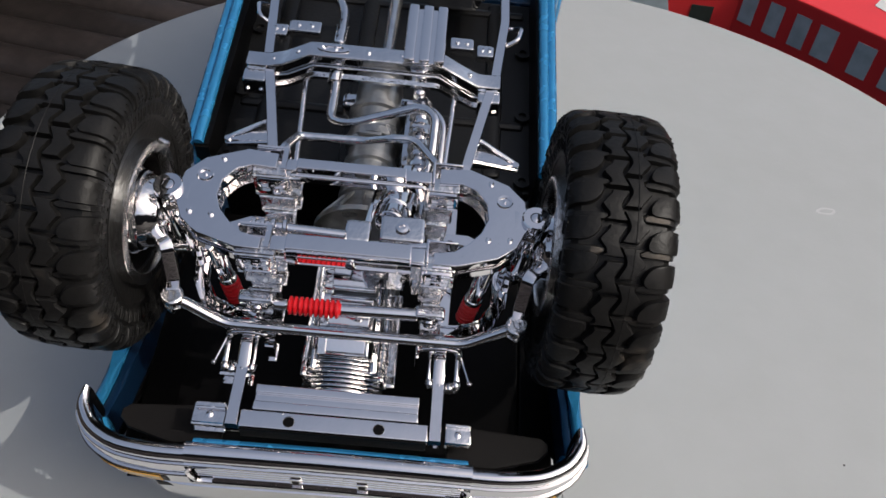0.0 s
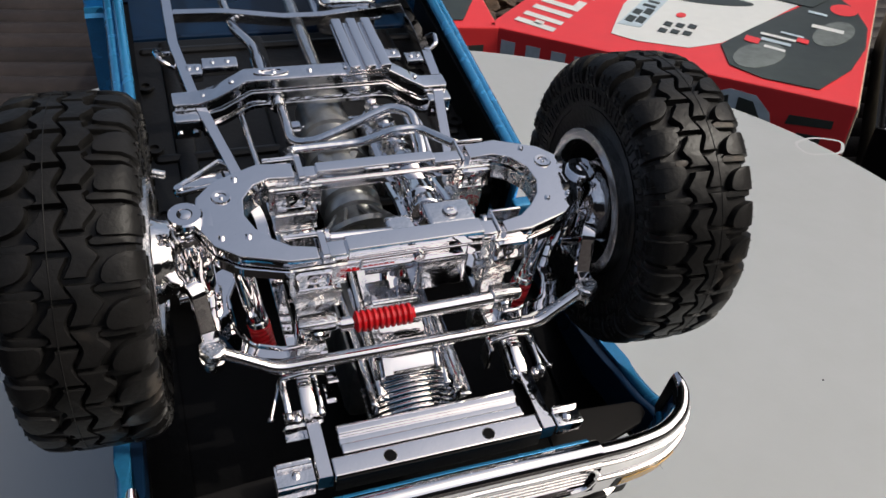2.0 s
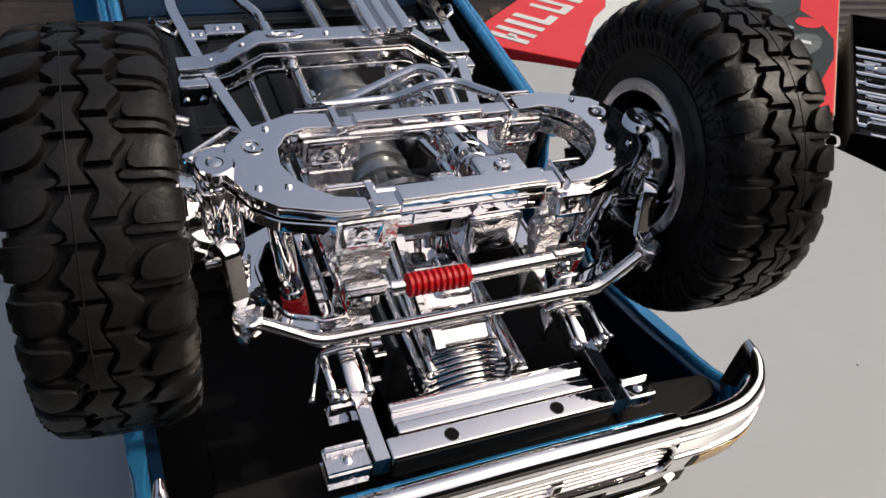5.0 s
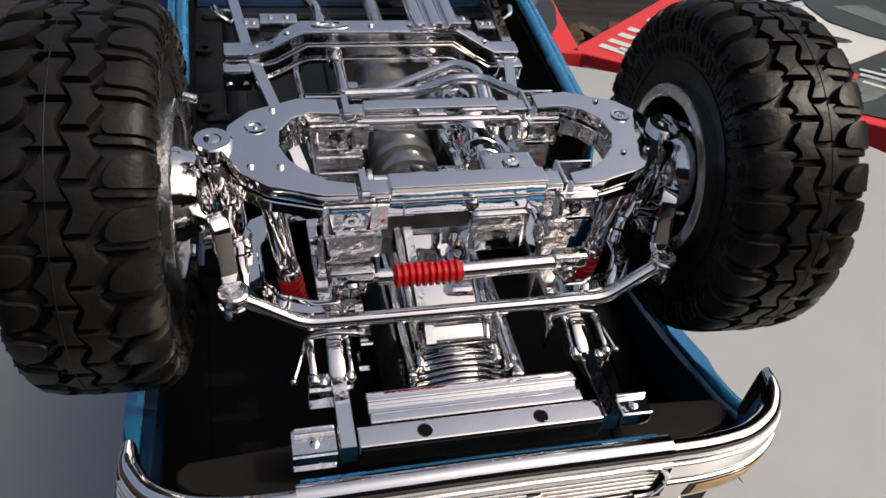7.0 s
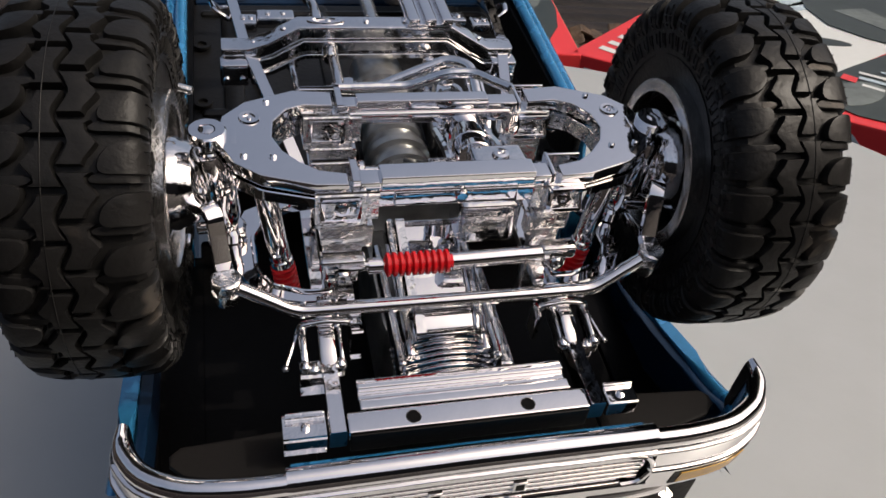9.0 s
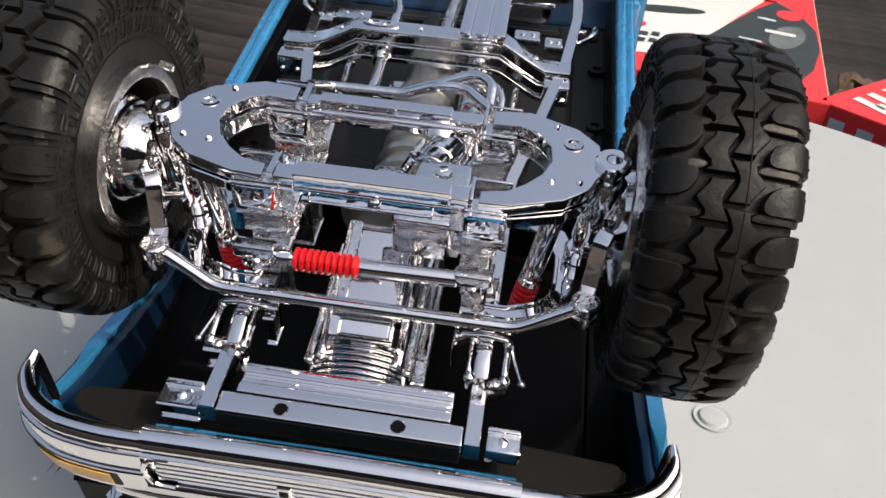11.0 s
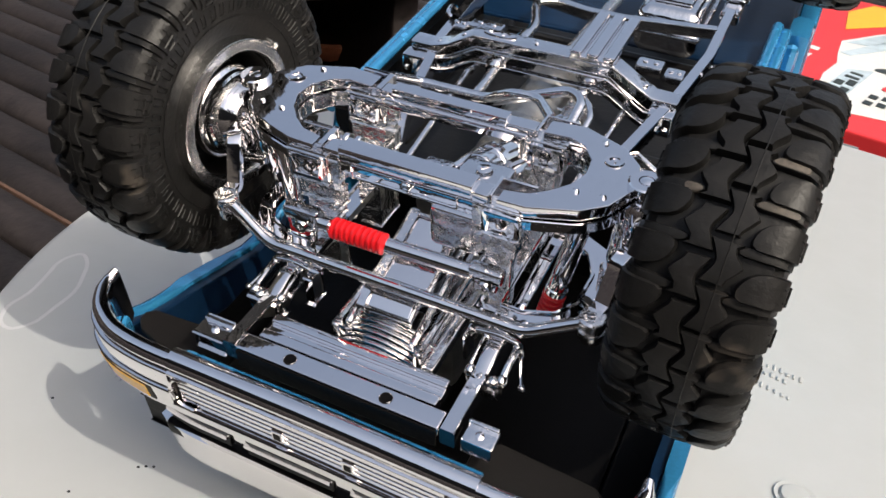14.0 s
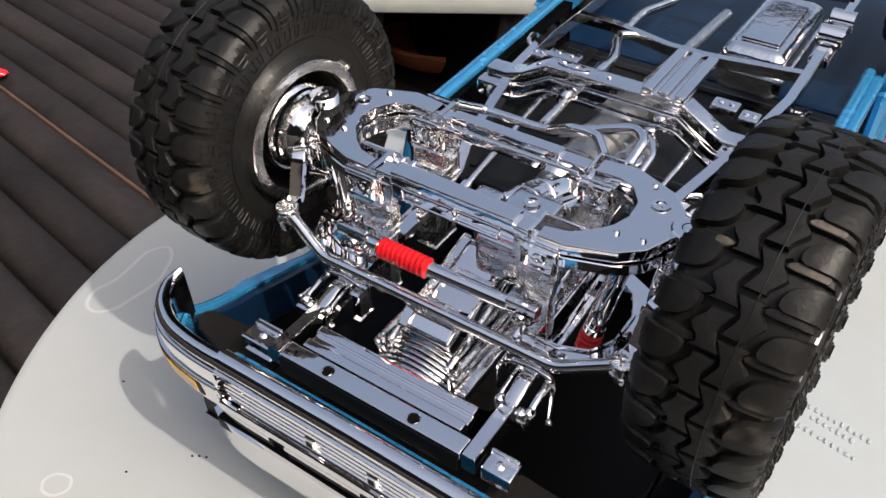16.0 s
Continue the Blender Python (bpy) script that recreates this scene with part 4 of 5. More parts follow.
ARCH = [(-31.0, 56.4), (-27.0, 55.4), (-24.0, 53.8), (-20.0, 52.4), (-15.0, 51.0), (-8.0, 48.8), (0.0, 46.4), (8.0, 45.6), (15.0, 48.0), (19.0, 52.0), (21.0, 56.0)]
for s in SIDES:
    # front wing with its flared arch
    bm = B()
    prism(bm, ARCH + [(23.0, 56.0), (23.0, 36.0), (-10.0, 36.0), (-22.0, 40.0), (-27.0, 47.0)], s * 40.1, s * 42.4, 0.6, "x", 3)
    add("front_wing", bm, BLUE, body, "glossy metallic blue flared wing")
    bm = B()
    prism(bm, [(23.0, 58.0), (25.0, 63.4), (86.0, 63.6), (86.0, 22.0), (60.0, 24.0), (23.0, 26.0)], s * 33.8, s * 35.4, 0.4, "x")
    add("door_panel", bm, BLUE, body, "glossy metallic blue door side")
    bm = B()
    box(bm, s * 34.0, s * 42.0, 20.6, 23.4, 28.0, 55.6, 0.4)
    add("wing_return", bm, BLUE, body)
    # sill with a groove along it
    bm = B()
    tube(bm, [(s * 33.6, 24.0, 64.9), (s * 33.7, 85.0, 66.6)], 1.1, 12, 0)
    tube(bm, [(s * 35.4, 24.0, 63.9), (s * 35.5, 85.0, 65.4)], 1.2, 12, 0)
    add("sill", bm, BLUE, body)
    # black lining inside wing and door
    bm = B()
    box(bm, s * 32.6, s * 38.9, -31.0, 22.0, 34.0, 41.0, 0.3)
    add("wheel_well", bm, BLACK, body)
    # wing inside takes the darkened blue, the tyre's shadow painted in
    bm = B()
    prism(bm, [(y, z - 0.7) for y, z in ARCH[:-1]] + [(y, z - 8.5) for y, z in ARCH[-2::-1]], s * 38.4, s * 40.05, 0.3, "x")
    add("wing_inside", bm, BLUE_SHADED, body, "inside of the blue wing, tyre shadow painted in")
    bm = B()
    sweep(bm, [(-1.4, 54.0), (-1.4, 58.4), (-1.1, 58.9), (-0.62, 59.0), (-0.62, 54.0)], *sorted((s * 27.0, s * 38.3)))
    add("wing_nose", bm, BLUE, body)
    bm = B()
    prism(bm, [(y, z - 8.6) for y, z in ARCH] + [(21.0, 36.0), (-10.0, 36.0), (-22.0, 40.0), (-27.0, 47.0)], s * 38.2, s * 39.3, 0.2, "x")
    add("wing_lining", bm, BLACK, body)
    bm = B()
    box(bm, s * 32.2, s * 33.9, 24.0, 85.6, 50.0, 64.4, 0.3)
    add("door_lining", bm, BLACK, body)
    # load bed flank behind the cab
    bm = B()
    prism(bm, [(88.0, 20.0), (88.0, 64.0), (97.0, 64.0), (99.0, 58.0), (104.0, 42.0), (112.0, 32.0), (123.0, 29.0), (134.0, 32.0), (142.0, 42.0), (147.0, 58.0), (172.0, 62.0), (172.0, 20.0)], s * 35.4, s * 40.6, 0.9, "x")
    add("bed_side", bm, BLUE, body, "flared blue load-bed side")
    bm = B()
    box(bm, s * 36.0, s * 39.0, 84.6, 87.6, 30.0, 63.0, 0.9)
    add("step", bm, BLUE, body)
bm = B()
box(bm, -33.4, 33.4, 27.0, 86.0, 52.0, 55.0, 0.4)
add("floor_pan", bm, FLOOR, body, "ribbed black floor pan")
for x in (-27.0, -8.0, 22.0):
    bm = B()
    box(bm, x, x + 4.2, 30.0, 85.0, 53.0, 56.0, 0.8)
    add("floor_rib", bm, FLOOR, body)
for y in (44.0, 80.0):
    bm = B()
    box(bm, -31.0, 31.0, y, y + 2.6, 53.0, 55.8, 0.6)
    add("floor_rib", bm, FLOOR, body)
for s in SIDES:
    for y in (29.5, 48.0, 68.0):
        bm = B()
        lathe(bm, [(0, 1.7), (0.6, 1.7), (0.6, 0.9), (-0.2, 0.8)], aim((s * 30.6, y, 55.4), (s * 30.6, y, 60)), 12)
        add("floor_boss", bm, FLOOR, body)
bm = B()
box(bm, -32.4, 32.4, -34.0, 27.0, 38.0, 41.0, 0.4)
box(bm, -31.0, 31.0, 25.0, 27.0, 32.0, 56.0, 0.4)
add("bonnet_underside", bm, BLACK, body)
bm = B()
box(bm, -34.0, 34.0, -30.0, 30.0, 27.0, 31.0, 0.8)
add("bonnet", bm, BLUE, body)
bm = B()
prism(bm, [(28.0, 30.0), (56.0, 4.0), (60.0, 1.6), (84.0, -3.2), (86.0, -2.0), (87.0, 24.0), (87.0, 52.0), (28.0, 52.0)], -31.0, 31.0, 1.2, "x")
add("cab", bm, BLUE, body, "blue cab resting on its roof")
# bed underside in the same darkened blue, its shade painted in
bm = B()
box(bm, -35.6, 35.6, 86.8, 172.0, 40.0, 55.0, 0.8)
add("bed_floor", bm, BLUE_SHADED, body, "blue load-bed underside with its shade painted in")
# black plates in the front corners
for s in SIDES:
    bm = B()
    prism(bm, [(s * 18.0, -33.6), (s * 26.0, -33.6), (s * 33.2, -31.6), (s * 34.8, -30.0), (s * 34.8, -28.6), (s * 33.6, -27.6), (s * 18.0, -26.6)], 58.6, 59.8, 0.3)
    add("corner_plate", bm, MATT, body, "flat matt black plate")
# ---- front bumper ----
def tip(y, z):
    """The ends of the bumper narrow to a hooked tip."""
    k = min(1.0, max(0.0, (y + 33.0) / 5.4)) ** 1.6
    return k * (0.7 if z > 62.5 else 0.7 + (62.5 - z) * 0.38)


bumper = new("front_bumper")
bumper.parent = truck
tagged(bumper, "curved chrome front bumper with hooked ends")
for lo, hi in ((-99, -22.0), (22.0, 99)):
    bm = B()
    sweep(bm, [(-0.5, 63.4), (-0.4, 64.6), (0.0, 65.15), (0.7, 65.4), (1.3, 65.25), (1.75, 64.8), (1.95, 64.2), (1.95, 63.7), (1.6, 63.5), (1.6, 63.2), (2.3, 63.1), (2.45, 62.9), (2.5, 60.4), (2.25, 60.25), (2.25, 60.0), (2.8, 59.9), (2.95, 59.7), (2.5, 55.3), (2.15, 54.8), (1.0, 54.6), (0.6, 52.8), (-0.3, 52.8), (-0.5, 58.0)], lo, hi, tip)
    add("bumper_end", bm, CHROME, bumper, "", 40)
bm = B()
sweep(bm, [(-0.9, 63.6), (-0.8, 65.0), (-0.3, 65.5), (0.5, 65.7), (1.2, 65.5), (1.8, 64.95), (2.05, 64.3), (2.05, 63.9), (1.75, 63.7), (1.75, 63.4), (2.3, 63.35), (2.45, 63.2), (2.45, 62.9), (2.3, 62.75), (0.6, 62.7), (0.6, 57.5), (2.7, 57.4), (2.9, 57.2), (2.6, 55.3), (2.25, 54.8), (1.0, 54.6), (0.6, 52.8), (-0.6, 52.8)], -22.1, 22.1)
add("bumper_middle", bm, CHROME, bumper, "chrome bumper middle with a recessed slot", 40)
for z in (62.35, 61.35, 60.35, 59.35, 58.35):
    bm = B()
    sweep(bm, [(0.5, z), (1.85, z), (2.1, z - 0.12), (2.15, z - 0.5), (1.95, z - 0.72), (0.5, z - 0.75)], -21.0, 21.0)
    add("slot_bar", bm, CHROME, bumper)
bm = B()
sweep(bm, [(0.55, 62.72), (0.75, 62.72), (0.75, 57.5), (0.55, 57.5)], -21.6, 21.6)
add("slot_back", bm, BLACK, bumper)
for s in SIDES:
    bm = B()
    tube(bm, [(s * 18.5, -38.1, 62.9), (s * 21.0, -38.2, 62.8), (s * 22.3, -38.4, 60.4), (s * 21.0, -38.6, 57.6), (s * 18.5, -38.6, 57.4)], 0.4, 8, 1.5)
    add("slot_end", bm, CHROME, bumper)
    bm = B()
    box(bm, s * 5.2 - 0.9, s * 5.2 + 0.9, -38.35, -36.4, 58.4, 60.4, 0.12)
    add("slot_clip", bm, CHROME, bumper)
    # matt black block paints the dark reflection on the chrome clip
    bm = B()
    box(bm, s * 5.2 - 0.6, s * 5.2 + 0.6, -38.42, -36.4, 58.7, 60.1, 0.1)
    add("clip_recess", bm, MATT, bumper)
    bm = B()
    lo, hi = sorted((s * 25.4, s * 35.4))
    sweep(bm, [(2.4, 58.9), (3.05, 58.85), (2.8, 56.35), (2.4, 56.3)], lo, hi, lambda y, z: 0.0)
    add("turn_signal", bm, AMBER, bumper, "amber turn signal lens")
    bm = B()
    sweep(bm, [(2.4, 59.15), (2.96, 59.1), (2.68, 56.1), (2.4, 56.05)], lo - 0.25, hi + 0.25, lambda y, z: 0.0)
    add("lens_seat", bm, BLACK, bumper)
    bm = B()
    lo, hi = sorted((s * 22.4, s * 38.0))
    sweep(bm, [(1.6, 63.45), (1.72, 63.4), (1.72, 63.25), (1.6, 63.2)], lo, hi, tip)
    sweep(bm, [(2.2, 60.22), (2.36, 60.2), (2.36, 60.08), (2.2, 60.03)], lo, hi, tip)
    add("black_strip", bm, BLACK, bumper)
# blue valance behind the bumper's edge
bm = B()
sweep(bm, [(-2.1, 60.0), (-2.1, 63.3), (-1.9, 63.7), (-1.4, 63.95), (-0.95, 63.8), (-0.95, 60.0)], -21.4, 21.4)
add("valance", bm, BLUE, body, "blue lip behind the bumper")

# grille and headlamps under the bumper
grille = new("grille")
grille.parent = truck
tagged(grille, "chrome grille with dark slots")
bm = B()
sweep(bm, [(-4.4, 52.0), (-1.6, 52.0), (-1.4, 50.6), (-1.2, 48.4), (-2.6, 48.0), (-2.8, 41.0), (-1.6, 40.6), (-2.0, 33.0), (-4.4, 32.6)], -35.0, 35.0)
add("grille_frame", bm, CHROME, grille, "", 40)
for x0, x1 in ((-32.0, -19.0), (-16.6, -1.0), (1.0, 16.6), (19.0, 32.0)):
    bm = B()
    sweep(bm, [(-2.6, 47.4), (-2.3, 47.2), (-2.3, 42.0), (-2.6, 41.8)], x0, x1)
    add("slot", bm, BLACK, grille)
    bm = B()
    sweep(bm, [(-2.4, 45.0), (-1.7, 44.9), (-1.7, 44.3), (-2.4, 44.2)], x0, x1)
    add("slot_bar", bm, CHROME, grille)


# ---- the round stand ----
TX, TY, TR = 0.0405, 0.0595, 0.1645
stand = tagged(new("round_stand"), "round pale grey plastic stand top with dried water stains", "table")
stand.matrix_basis = pose(TX, TY, 0)
bm = B()
lathe(bm, [(0.0, 0.02), (0.0, TR - 0.003), (-0.0008, TR - 0.001), (-0.003, TR), (-0.009, TR), (-0.011, TR - 0.0015), (-0.011, TR - 0.006), (-0.004, TR - 0.009), (-0.004, 0.02)], pose(0, 0, 0, 0, -90, 0), 160)
part("top", bm, TABLE, stand, "smooth grey plastic disc")
bm = B()
lathe(bm, [(-0.004, 0.1), (-0.03, 0.095), (-0.103, 0.11), (-0.105, 0.02)], pose(0, 0, 0, 0, -90, 0), 64)
part("pedestal", bm, TABLE, stand)


def on_top(name, x, y, bm, mat, label=""):
    """Something moulded or dried on the stand's top, at a place of the world."""
    return part(name, bm, mat, stand, label, 40, pose(x - TX, y - TY, 0))


# moulded bumps
for x, y, r in ((0.0835, 0.0695, 0.0022), (0.063, 0.0195, 0.0027)):
    bm = B()
    lathe(bm, [(0.0002, r * 1.5), (0.0005, r * 1.45), (0.0003, r * 1.15), (0.0009, r), (0.0011, r * 0.6), (0.0009, r * 0.2)], pose(0, 0, 0, 0, -90, 0), 24)
    on_top("moulded_bump", x, y, bm, TABLE, "round moulded boss")
# three short lines of worn embossed lettering, past reading
rng = random.Random(4)
for row, (count, x0, y0) in enumerate(((12, 0.0, 0.0), (7, 0.004, -0.0042), (10, 0.001, -0.0086))):
    for k in range(count):
        bm = B()
        w = rng.uniform(0.0004, 0.0009)
        box(bm, 0, w, 0, rng.uniform(0.0012, 0.0022), -0.0003, 0.00045, 0.00016)
        on_top("embossed_mark", 0.0445 + x0 + k * 0.00145, 0.0605 + y0 - k * 0.00035, bm, TABLE)


def stain(outline, w=0.0003):
    """A faint dried rim of a puddle; its outline is in millimetres of the world."""
    bm = B()
    pts = rounded([(a * 0.001, b * 0.001, 0.00006) for a, b in outline], 0.004, 5, True)
    tube(bm, pts + [pts[0]], w, 6, 0, flat=0.12, cap=False)
    on_top("water_stain", 0, 0, bm, STAIN, "dried outline of a water drop")


stain([(-97.7, -18.7), (-101.1, -14.0), (-100.9, -7.9), (-103.4, -0.9), (-106.2, 5.6), (-104.4, 11.3), (-99.6, 8.1), (-93.2, -1.7), (-92.3, -9.0), (-91.3, -15.2), (-93.7, -19.5)], 0.00045)
stain([(-59.1, -55.5), (-58.7, -53.1), (-55.8, -51.9), (-53.7, -54.1), (-54.4, -56.6), (-56.9, -57.3)], 0.0003)
stain([(188.0, 89.0), (202.0, 87.0), (210.0, 95.5), (200.0, 101.0), (189.0, 98.0)], 0.0006)
stain([(130.0, 81.0), (135.0, 80.5), (137.0, 83.0), (133.0, 83.5)], 0.0004)
for x, y in ((-0.0498, -0.0453), (-0.0439, -0.0353), (-0.0429, -0.0345), (-0.0417, -0.0339), (0.11, -0.01), (-0.07, -0.03)):
    bm = B()
    bmesh.ops.create_icosphere(bm, subdivisions=1, radius=0.00035, matrix=Matrix.Diagonal((1, 0.8, 0.5, 1)))
    on_top("grit", x, y, bm, BLACK)

# ---- the ground: dark slatted decking, earth beyond ----
DECK = -0.105
bm = B()
bmesh.ops.create_grid(bm, x_segments=60, y_segments=60, size=1.0)
for v in bm.verts:
    k = 60 if max(abs(v.co.x), abs(v.co.y)) > 0.99 else 3.2
    v.co = Vector((v.co.x * k, v.co.y * k, DECK - 0.045 + 0.01 * noise.noise(v.co * 9)))
tagged(part("ground", bm, EARTH), "dark bare earth under and around the decking", "ground", "", "structure")

deck = tagged(new("decking"), "dark-stained decking of rounded wooden slats", "decking", "", "structure")
ANGLE, PITCH = -10.0, 0.028
deck.matrix_basis = pose(0, 0, DECK, 0, 0, ANGLE)


def slat_mesh(length, w, h):
    bm = B()
    t = B()
    n = 12
    half = [(-w / 2, -h)] + [(-w / 2 * math.cos(math.pi * k / n), -0.009 + 0.009 * math.sin(math.pi * k / n)) for k in range(n + 1)] + [(w / 2, -h)]
    rows = [[t.verts.new((x, a, b)) for a, b in half] for x in (-length / 2, length / 2)]
    m = len(half)
    for k in range(m):
        t.faces.new((rows[0][k], rows[0][(k + 1) % m], rows[1][(k + 1) % m], rows[1][k]))
    t.faces.new(rows[0][::-1])
    t.faces.new(rows[1])
    join(bm, t)
    return bm


first = part("slat", slat_mesh(3.0, 0.026, 0.024), SLAT, deck, "", 50)
for k in range(-40, 54):
    if k == -40:
        first.matrix_basis = pose(0.3, k * PITCH, 0)
        continue
    ob = new("slat", first.data)
    ob.parent = deck
    ob.matrix_basis = pose(0.3, k * PITCH, 0.0006 * math.sin(k * 2.1))
bm = B()
box(bm, -1.4, 0.2, -0.0012, 0.0012, -0.012, -0.004, 0.0005)
edge = part("tan_strip", bm, TAN, deck, "bare tan strip between two slats")
edge.matrix_basis = pose(0, 3.5 * PITCH, 0)
bm = B()
bmesh.ops.create_icosphere(bm, subdivisions=2, radius=0.007, matrix=Matrix.Diagonal((1.0, 0.7, 0.45, 1)))
for v in bm.verts:
    v.co *= 1 + 0.25 * noise.noise(v.co * 300)
tagged(part("plastic_scrap", bm, RED, None, "", 40, pose(-0.492, 0.189, DECK + 0.0025, 0, 0, 30)), "small red plastic scrap lying on the decking", "scrap")

# ---- two red kit boxes lying fanned out behind the stand ----
BW, BD, BH = 0.236, 0.385, 0.05


def printed(kit, name, poly, lift, mat, label=""):
    """A flat shape printed on the lid; its outline is in millimetres from the lid's near corner."""
    bm = B()
    prism(bm, [(x * 0.001, y * 0.001) for x, y in poly], BH + lift, BH + lift + 0.0002, 0.0)
    return part(name, bm, mat, kit, label)


def oval(x, y, a, b, turn=0.0, n=18):
    c, d = math.cos(radians(turn)), math.sin(radians(turn))
    ring = [(a * math.cos(2 * math.pi * k / n), b * math.sin(2 * math.pi * k / n)) for k in range(n)]
    return [(x + c * p - d * q, y + d * p + c * q) for p, q in ring]


def bar(x0, x1, y0, y1, lean=0.0):
    return [(x0, y0 + lean), (x1, y0), (x1, y1), (x0, y1 + lean)]


def kit_box(m, label):
    kit = tagged(new("kit_box"), label, "box", "kit boxes")
    kit.matrix_basis = m
    bm = B()
    box(bm, 0, BW, 0, BD, 0.0, BH, 0.0012)
    part("box_lid", bm, CARD_RED, kit, "glossy red printed lid")
    bm = B()
    box(bm, BW - 0.0005, BW + 0.0008, 0.001, BD - 0.001, 0.001, BH - 0.002, 0.0004)
    part("box_end", bm, CARD_BUFF, kit, "bare buff card end")
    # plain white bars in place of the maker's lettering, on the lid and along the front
    for y0, y1, x0 in ((12, 20, 12), (28, 36, 12), (46, 55, 12), (64, 73, 12), (98, 106, 14), (117, 125, 14), (137, 147, 15), (160, 170, 15)):
        printed(kit, "logo_bar", bar(x0, x0 + 31, y0, y1, 8.0), 0.0003, CARD_WHITE)
    for y0, y1, x0 in ((20, 28, 25), (73, 88, 36), (106, 117, 38), (147, 160, 27)):
        printed(kit, "logo_bar", bar(x0, x0 + 7, y0, y1, 2.0), 0.0003, CARD_WHITE)
    for x0, x1 in ((12, 22), (30, 40), (48, 58), (64, 76), (88, 100), (108, 118)):
        bm = B()
        box(bm, x0 * 0.001, x1 * 0.001, -0.0004, 0.0001, 0.022, 0.042, 0.0)
        part("side_bar", bm, CARD_PALE, kit)
    # printed truck: pale body, windscreen, bonnet scoop, lamps and grille
    printed(kit, "printed_body", [(77, 34), (96, 30), (129, 38), (146, 62), (160, 110), (176, 170), (196, 240), (200, 320), (160, 372), (100, 318), (70, 262), (52, 208), (60, 165), (66, 140), (66, 104), (71, 70)], 0.0003, CARD_WHITE, "printed white truck body")
    printed(kit, "printed_screen", [(56, 206), (72, 212), (110, 300), (140, 352), (128, 352), (98, 312), (74, 262)], 0.0006, CARD_PALE)
    printed(kit, "printed_screen", [(60, 172), (68, 168), (104, 256), (128, 320), (120, 326), (92, 276)], 0.0006, CARD_PALE)
    printed(kit, "printed_scoop", oval(121, 156, 32, 11, 20), 0.0006, CARD_DARK)
    printed(kit, "printed_scoop", oval(158, 232, 20, 9, 40), 0.0006, CARD_PALE)
    printed(kit, "printed_grille", [(75, 56), (91, 58), (92, 140), (76, 130)], 0.0006, CARD_PALE)
    for x, y, w, h in ((77, 64, 6, 14), (84, 66, 6, 14), (77, 84, 6, 12), (84, 88, 6, 14), (79, 106, 10, 6), (80, 118, 9, 5)):
        printed(kit, "printed_detail", bar(x, x + w, y, y + h, 2.0), 0.0009, CARD_DARK)
    for x, y in ((103, 56), (111, 58), (119, 60), (103, 72), (111, 74), (119, 77)):
        printed(kit, "printed_detail", bar(x, x + 5.5, y, y + 9, 1.0), 0.0009, CARD_DARK)
    printed(kit, "printed_emblem", oval(109, 103, 3.4, 6), 0.0009, CARD_RED)
    # dark tyres and undergrowth with the chrome axle
    printed(kit, "printed_ground", [(146, 58), (158, 22), (180, 11), (213, 12), (228, 60), (234, 110), (233, 160), (222, 205), (204, 238), (188, 200), (172, 150), (158, 104)], 0.0006, CARD_DARK, "dark printed tyres and scenery")
    for p, mat in ((oval(172, 52, 14, 30, -12), CARD_GREY), (oval(212, 130, 12, 34, -10), CARD_GREY), (oval(214, 196, 10, 16, 0), CARD_RED)):
        printed(kit, "printed_tyre_mark", p, 0.0009, mat)
    for x, y, w, h, mat in ((158, 72, 10, 12, CARD_RED), (168, 80, 20, 6, CARD_PALE), (166, 92, 24, 5, CARD_WHITE), (190, 92, 8, 10, CARD_RED), (172, 66, 14, 5, CARD_WHITE), (178, 104, 16, 4, CARD_PALE), (196, 132, 22, 8, CARD_WHITE), (190, 168, 14, 6, CARD_PALE), (184, 236, 22, 14, CARD_RED)):
        printed(kit, "printed_axle", bar(x, x + w, y, y + h, 3.0), 0.0012, mat)
    printed(kit, "printed_flash", [(29, 322), (44, 251), (70, 300), (98, 330), (90, 372), (40, 372)], 0.0004, CARD_YELLOW, "yellow printed flash")
    # the small car printed on the front side
    for pts, depth, mat in (([(134, 12), (140, 24), (152, 38), (164, 44), (180, 43), (190, 34), (197, 12)], 0.0004, CARD_PALE),
                            ([(146, 26), (155, 36), (164, 40), (166, 26)], 0.0007, CARD_DARK), ([(170, 26), (170, 40), (179, 39), (186, 28)], 0.0007, CARD_DARK),
                            ([(208, 14), (208, 26), (222, 27), (222, 14)], 0.0004, CARD_DARK), ([(200, 30), (201, 36), (226, 38), (226, 33)], 0.0004, CARD_DARK)):
        bm = B()
        prism(bm, [(x * 0.001, z * 0.001) for x, z in pts], -depth, -depth + 0.0004, 0.0, "y")
        part("printed_side_car", bm, mat, kit)
    return kit


TURN = Vector((0.0475, 0.0635, 0))


def fanned(degrees_round, out=0.0, along=0.0):
    """Where a box lies, turned about the middle of the stand."""
    turn = Matrix.Translation(TURN) @ Matrix.Rotation(radians(degrees_round), 4, "Z") @ Matrix.Translation(-TURN)
    return turn @ pose(0.225, 0.373, DECK, 0, 0, -51.7) @ pose(along, out, 0)


first_kit = kit_box(fanned(6.0), "red cardboard model-kit box lying flat, white bars and a printed truck")
printed(first_kit, "printed_ground", [(100, 252), (126, 210), (158, 192), (192, 186), (206, 236), (204, 310), (170, 368), (120, 352), (84, 300)], 0.0013, CARD_DARK)
printed(first_kit, "printed_ground", [(120, 262), (168, 226), (186, 240), (140, 290)], 0.0016, CARD_GREY)
kit_box(fanned(40.0, 0.012, -0.02), "sunlit red cardboard model-kit box with a printed white truck")

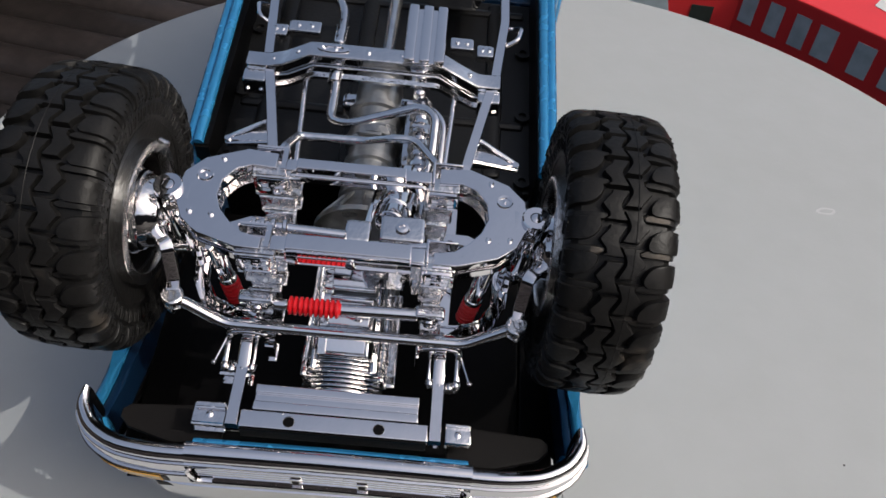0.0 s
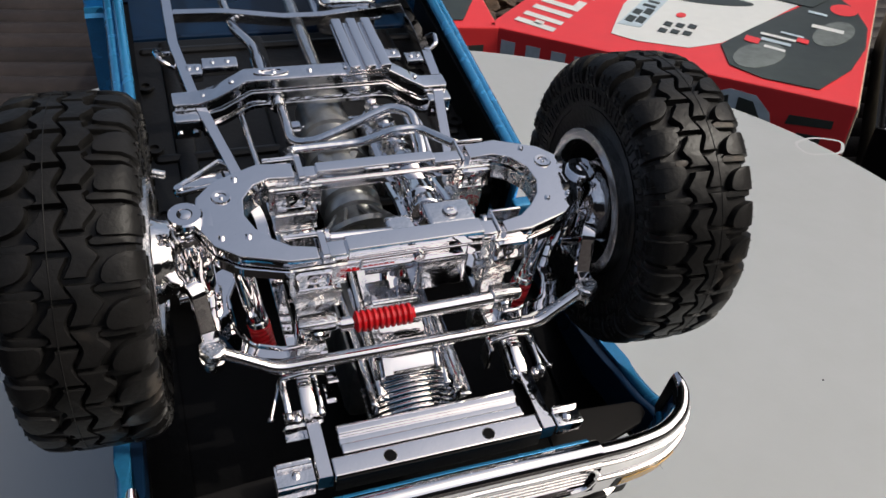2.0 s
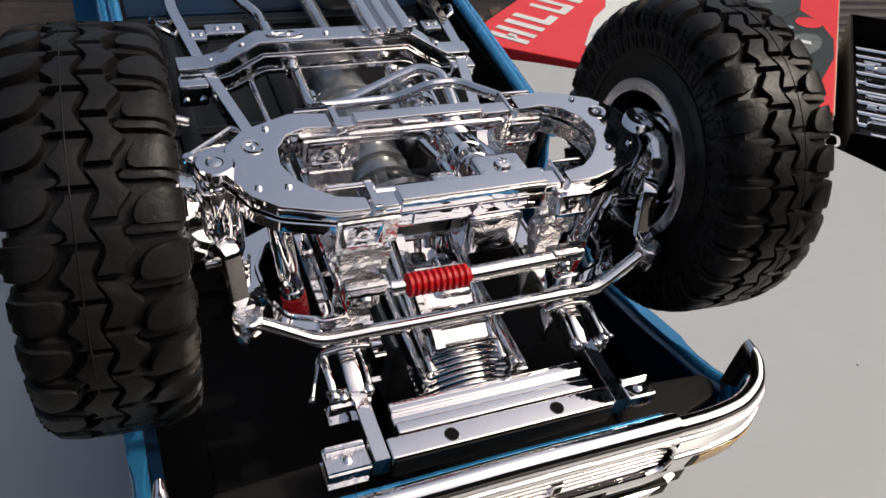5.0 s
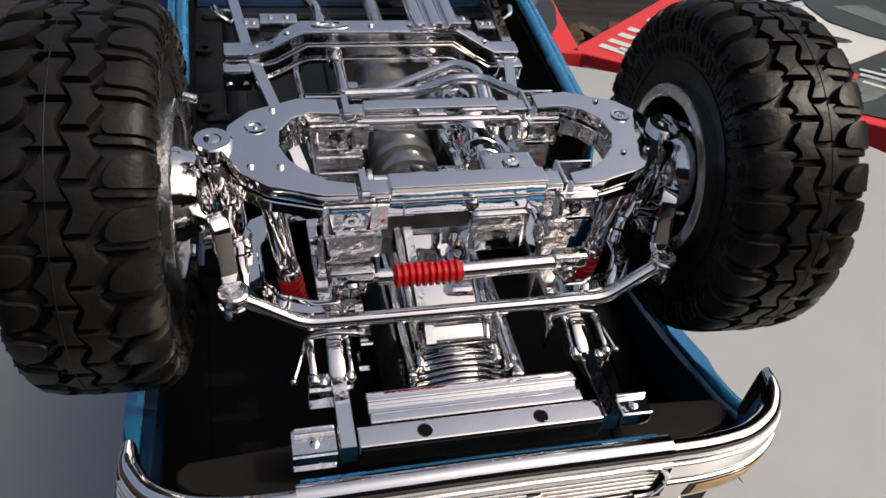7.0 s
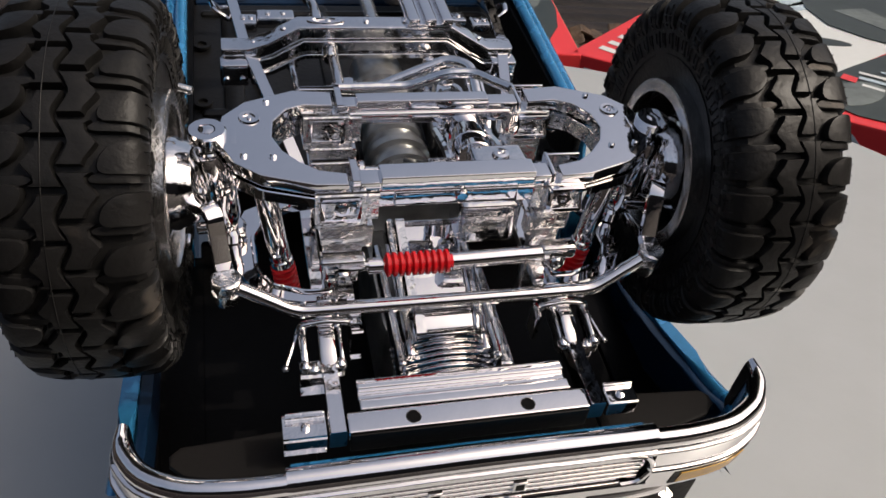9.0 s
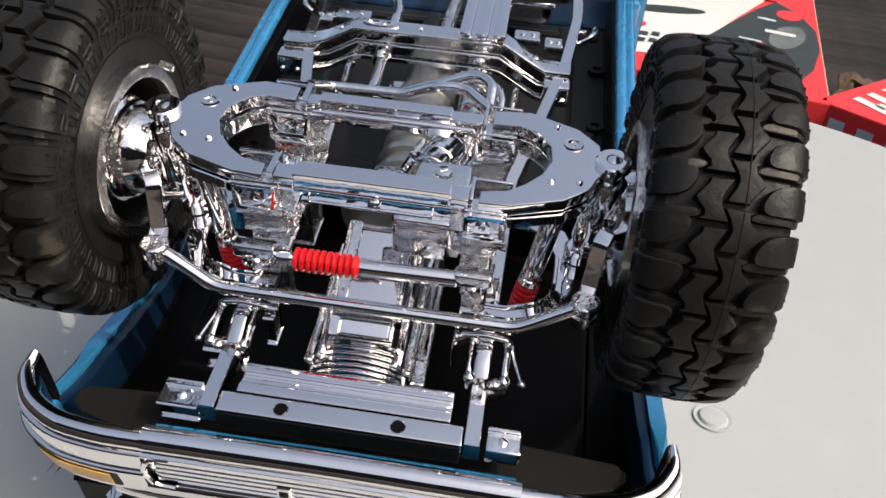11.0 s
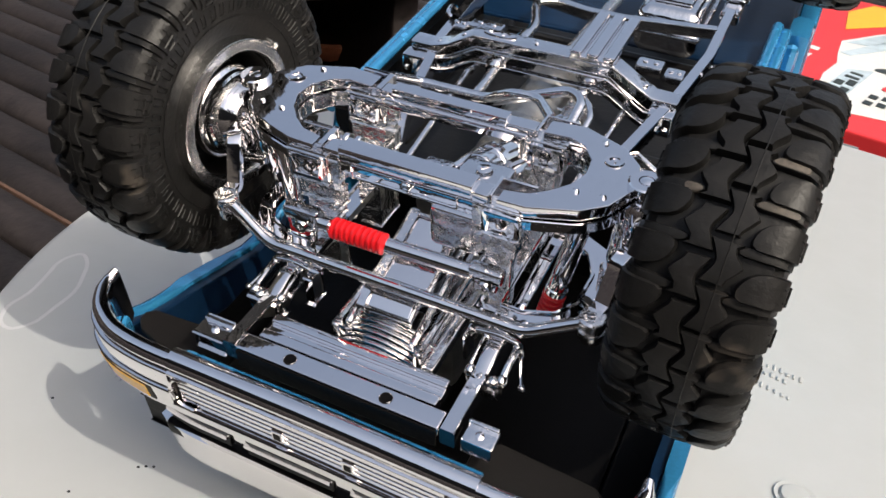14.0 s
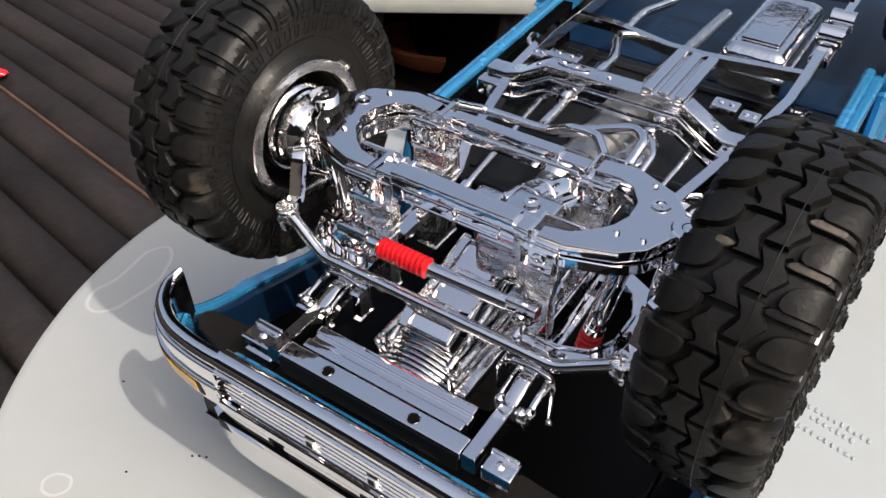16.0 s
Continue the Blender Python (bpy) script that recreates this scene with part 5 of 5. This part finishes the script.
# ---- a frame of chrome kit parts beside the box ----
tray = tagged(new("parts_tray"), "open black box tray holding chrome kit parts", "box")
tray.matrix_basis = fanned(6.0, 0.0, BW + 0.012)
bm = B()
box(bm, 0, 0.22, 0, 0.3, 0.0, 0.012, 0.001)
part("tray_floor", bm, BLACK, tray)
for x0, x1, y0, y1 in ((0, 0.22, 0, 0.002), (0, 0.22, 0.298, 0.3), (0, 0.002, 0.002, 0.298), (0.218, 0.22, 0.002, 0.298)):
    bm = B()
    box(bm, x0, x1, y0, y1, 0.0, 0.04, 0.0004)
    part("tray_side", bm, BLACK, tray)
sprue = tagged(new("parts_sprue"), "frame of chrome kit parts lying in the black tray", "model parts")
sprue.matrix_basis = fanned(6.0, 0.008, BW + 0.022) @ pose(0, 0, 0.018)
for k in range(12):
    bm = B()
    rod(bm, (0, k * 0.024, 0.0), (0.19, k * 0.024 + 0.002 * math.sin(k), 0.0), 0.0018, 8, 0.0004)
    part("runner", bm, CHROME, sprue)
for k in range(6):
    bm = B()
    rod(bm, (k * 0.038, 0, 0.0), (k * 0.038, 0.264, 0.0), 0.0018, 8, 0.0004)
    part("cross_runner", bm, CHROME, sprue)
rng = random.Random(12)
for k in range(40):
    x, y = (k % 5) * 0.038 + 0.006, (k // 5) * 0.031 + 0.005
    w, d = rng.uniform(0.008, 0.026), rng.uniform(0.005, 0.016)
    bm = B()
    if k % 3:
        box(bm, x, x + w, y, y + d, -0.001, rng.uniform(0.002, 0.008), 0.001)
    else:
        lathe(bm, [(0, d * 0.3), (w * 0.4, d * 0.34), (w * 0.5, d * 0.2), (w, d * 0.26)], pose(x, y + d * 0.5, 0.003), 14)
    part("kit_part", bm, CHROME, sprue)

# ---- bark and leaves behind the box ----
rng = random.Random(7)
bm = B()
for k in range(50):
    a, b = rng.uniform(0.24, 0.31), rng.uniform(0.47, 0.56)
    m = Matrix.Translation((a, b, DECK + rng.uniform(0.0, 0.012))) @ Euler((rng.uniform(-0.6, 0.6), rng.uniform(-0.6, 0.6), rng.uniform(0, 6))).to_matrix().to_4x4()
    box(bm, -0.012, 0.012, -0.006, 0.006, -0.0015, 0.0015, 0.001, m, 1.0, 1)
tagged(part("bark_litter", bm, BARK), "brown bark chips and dead leaves", "leaf litter", "", "stuff")

# ---- low bench with a pale top and a terracotta dish in its shade ----
bench = tagged(new("low_bench"), "low dark bench with a pale grey top", "bench")
bench.matrix_basis = pose(-0.253, 0.274, DECK, 0, 0, 53)
bm = B()
box(bm, 0.0, 0.125, 0.0, 0.26, 0.085, 0.1, 0.003)
part("bench_top", bm, SLAB, bench, "pale grey slab")
for x in (0.004, 0.1):
    bm = B()
    box(bm, x, x + 0.02, 0.02, 0.24, 0.0, 0.086, 0.003)
    part("bench_leg", bm, SLAT, bench)
bm = B()
box(bm, 0.022, 0.102, 0.235, 0.25, 0.0, 0.086, 0.003)
part("bench_back", bm, SLAT, bench)
dish = B()
lathe(dish, [(0.0, 0.022), (0.008, 0.042), (0.02, 0.05), (0.022, 0.047), (0.009, 0.038), (0.004, 0.015)], pose(0, 0, 0, 0, -90, 0), 40)
tagged(part("terracotta_dish", dish, CLAY, None, "", 35, pose(-0.312, 0.452, DECK)), "shallow terracotta dish in the shade of the bench", "dish")

# ---- unseen dark walls, added to dim low reflections and front light ----
for x, y, a, high in ((0, 3.2, 0, 0.7), (0, -3.2, 180, 1.7), (3.2, 0, -90, 1.3), (-3.2, 0, 90, 1.3)):
    bm = B()
    box(bm, -3.25, 3.25, 0.0, 0.05, -0.2, high, 0.01)
    tagged(part("wall_fence", bm, SLAT, None, "", 35, pose(x, y, 0, 0, 0, a)), "plain dark wall out of view, added to darken reflections", "fence", "", "structure")
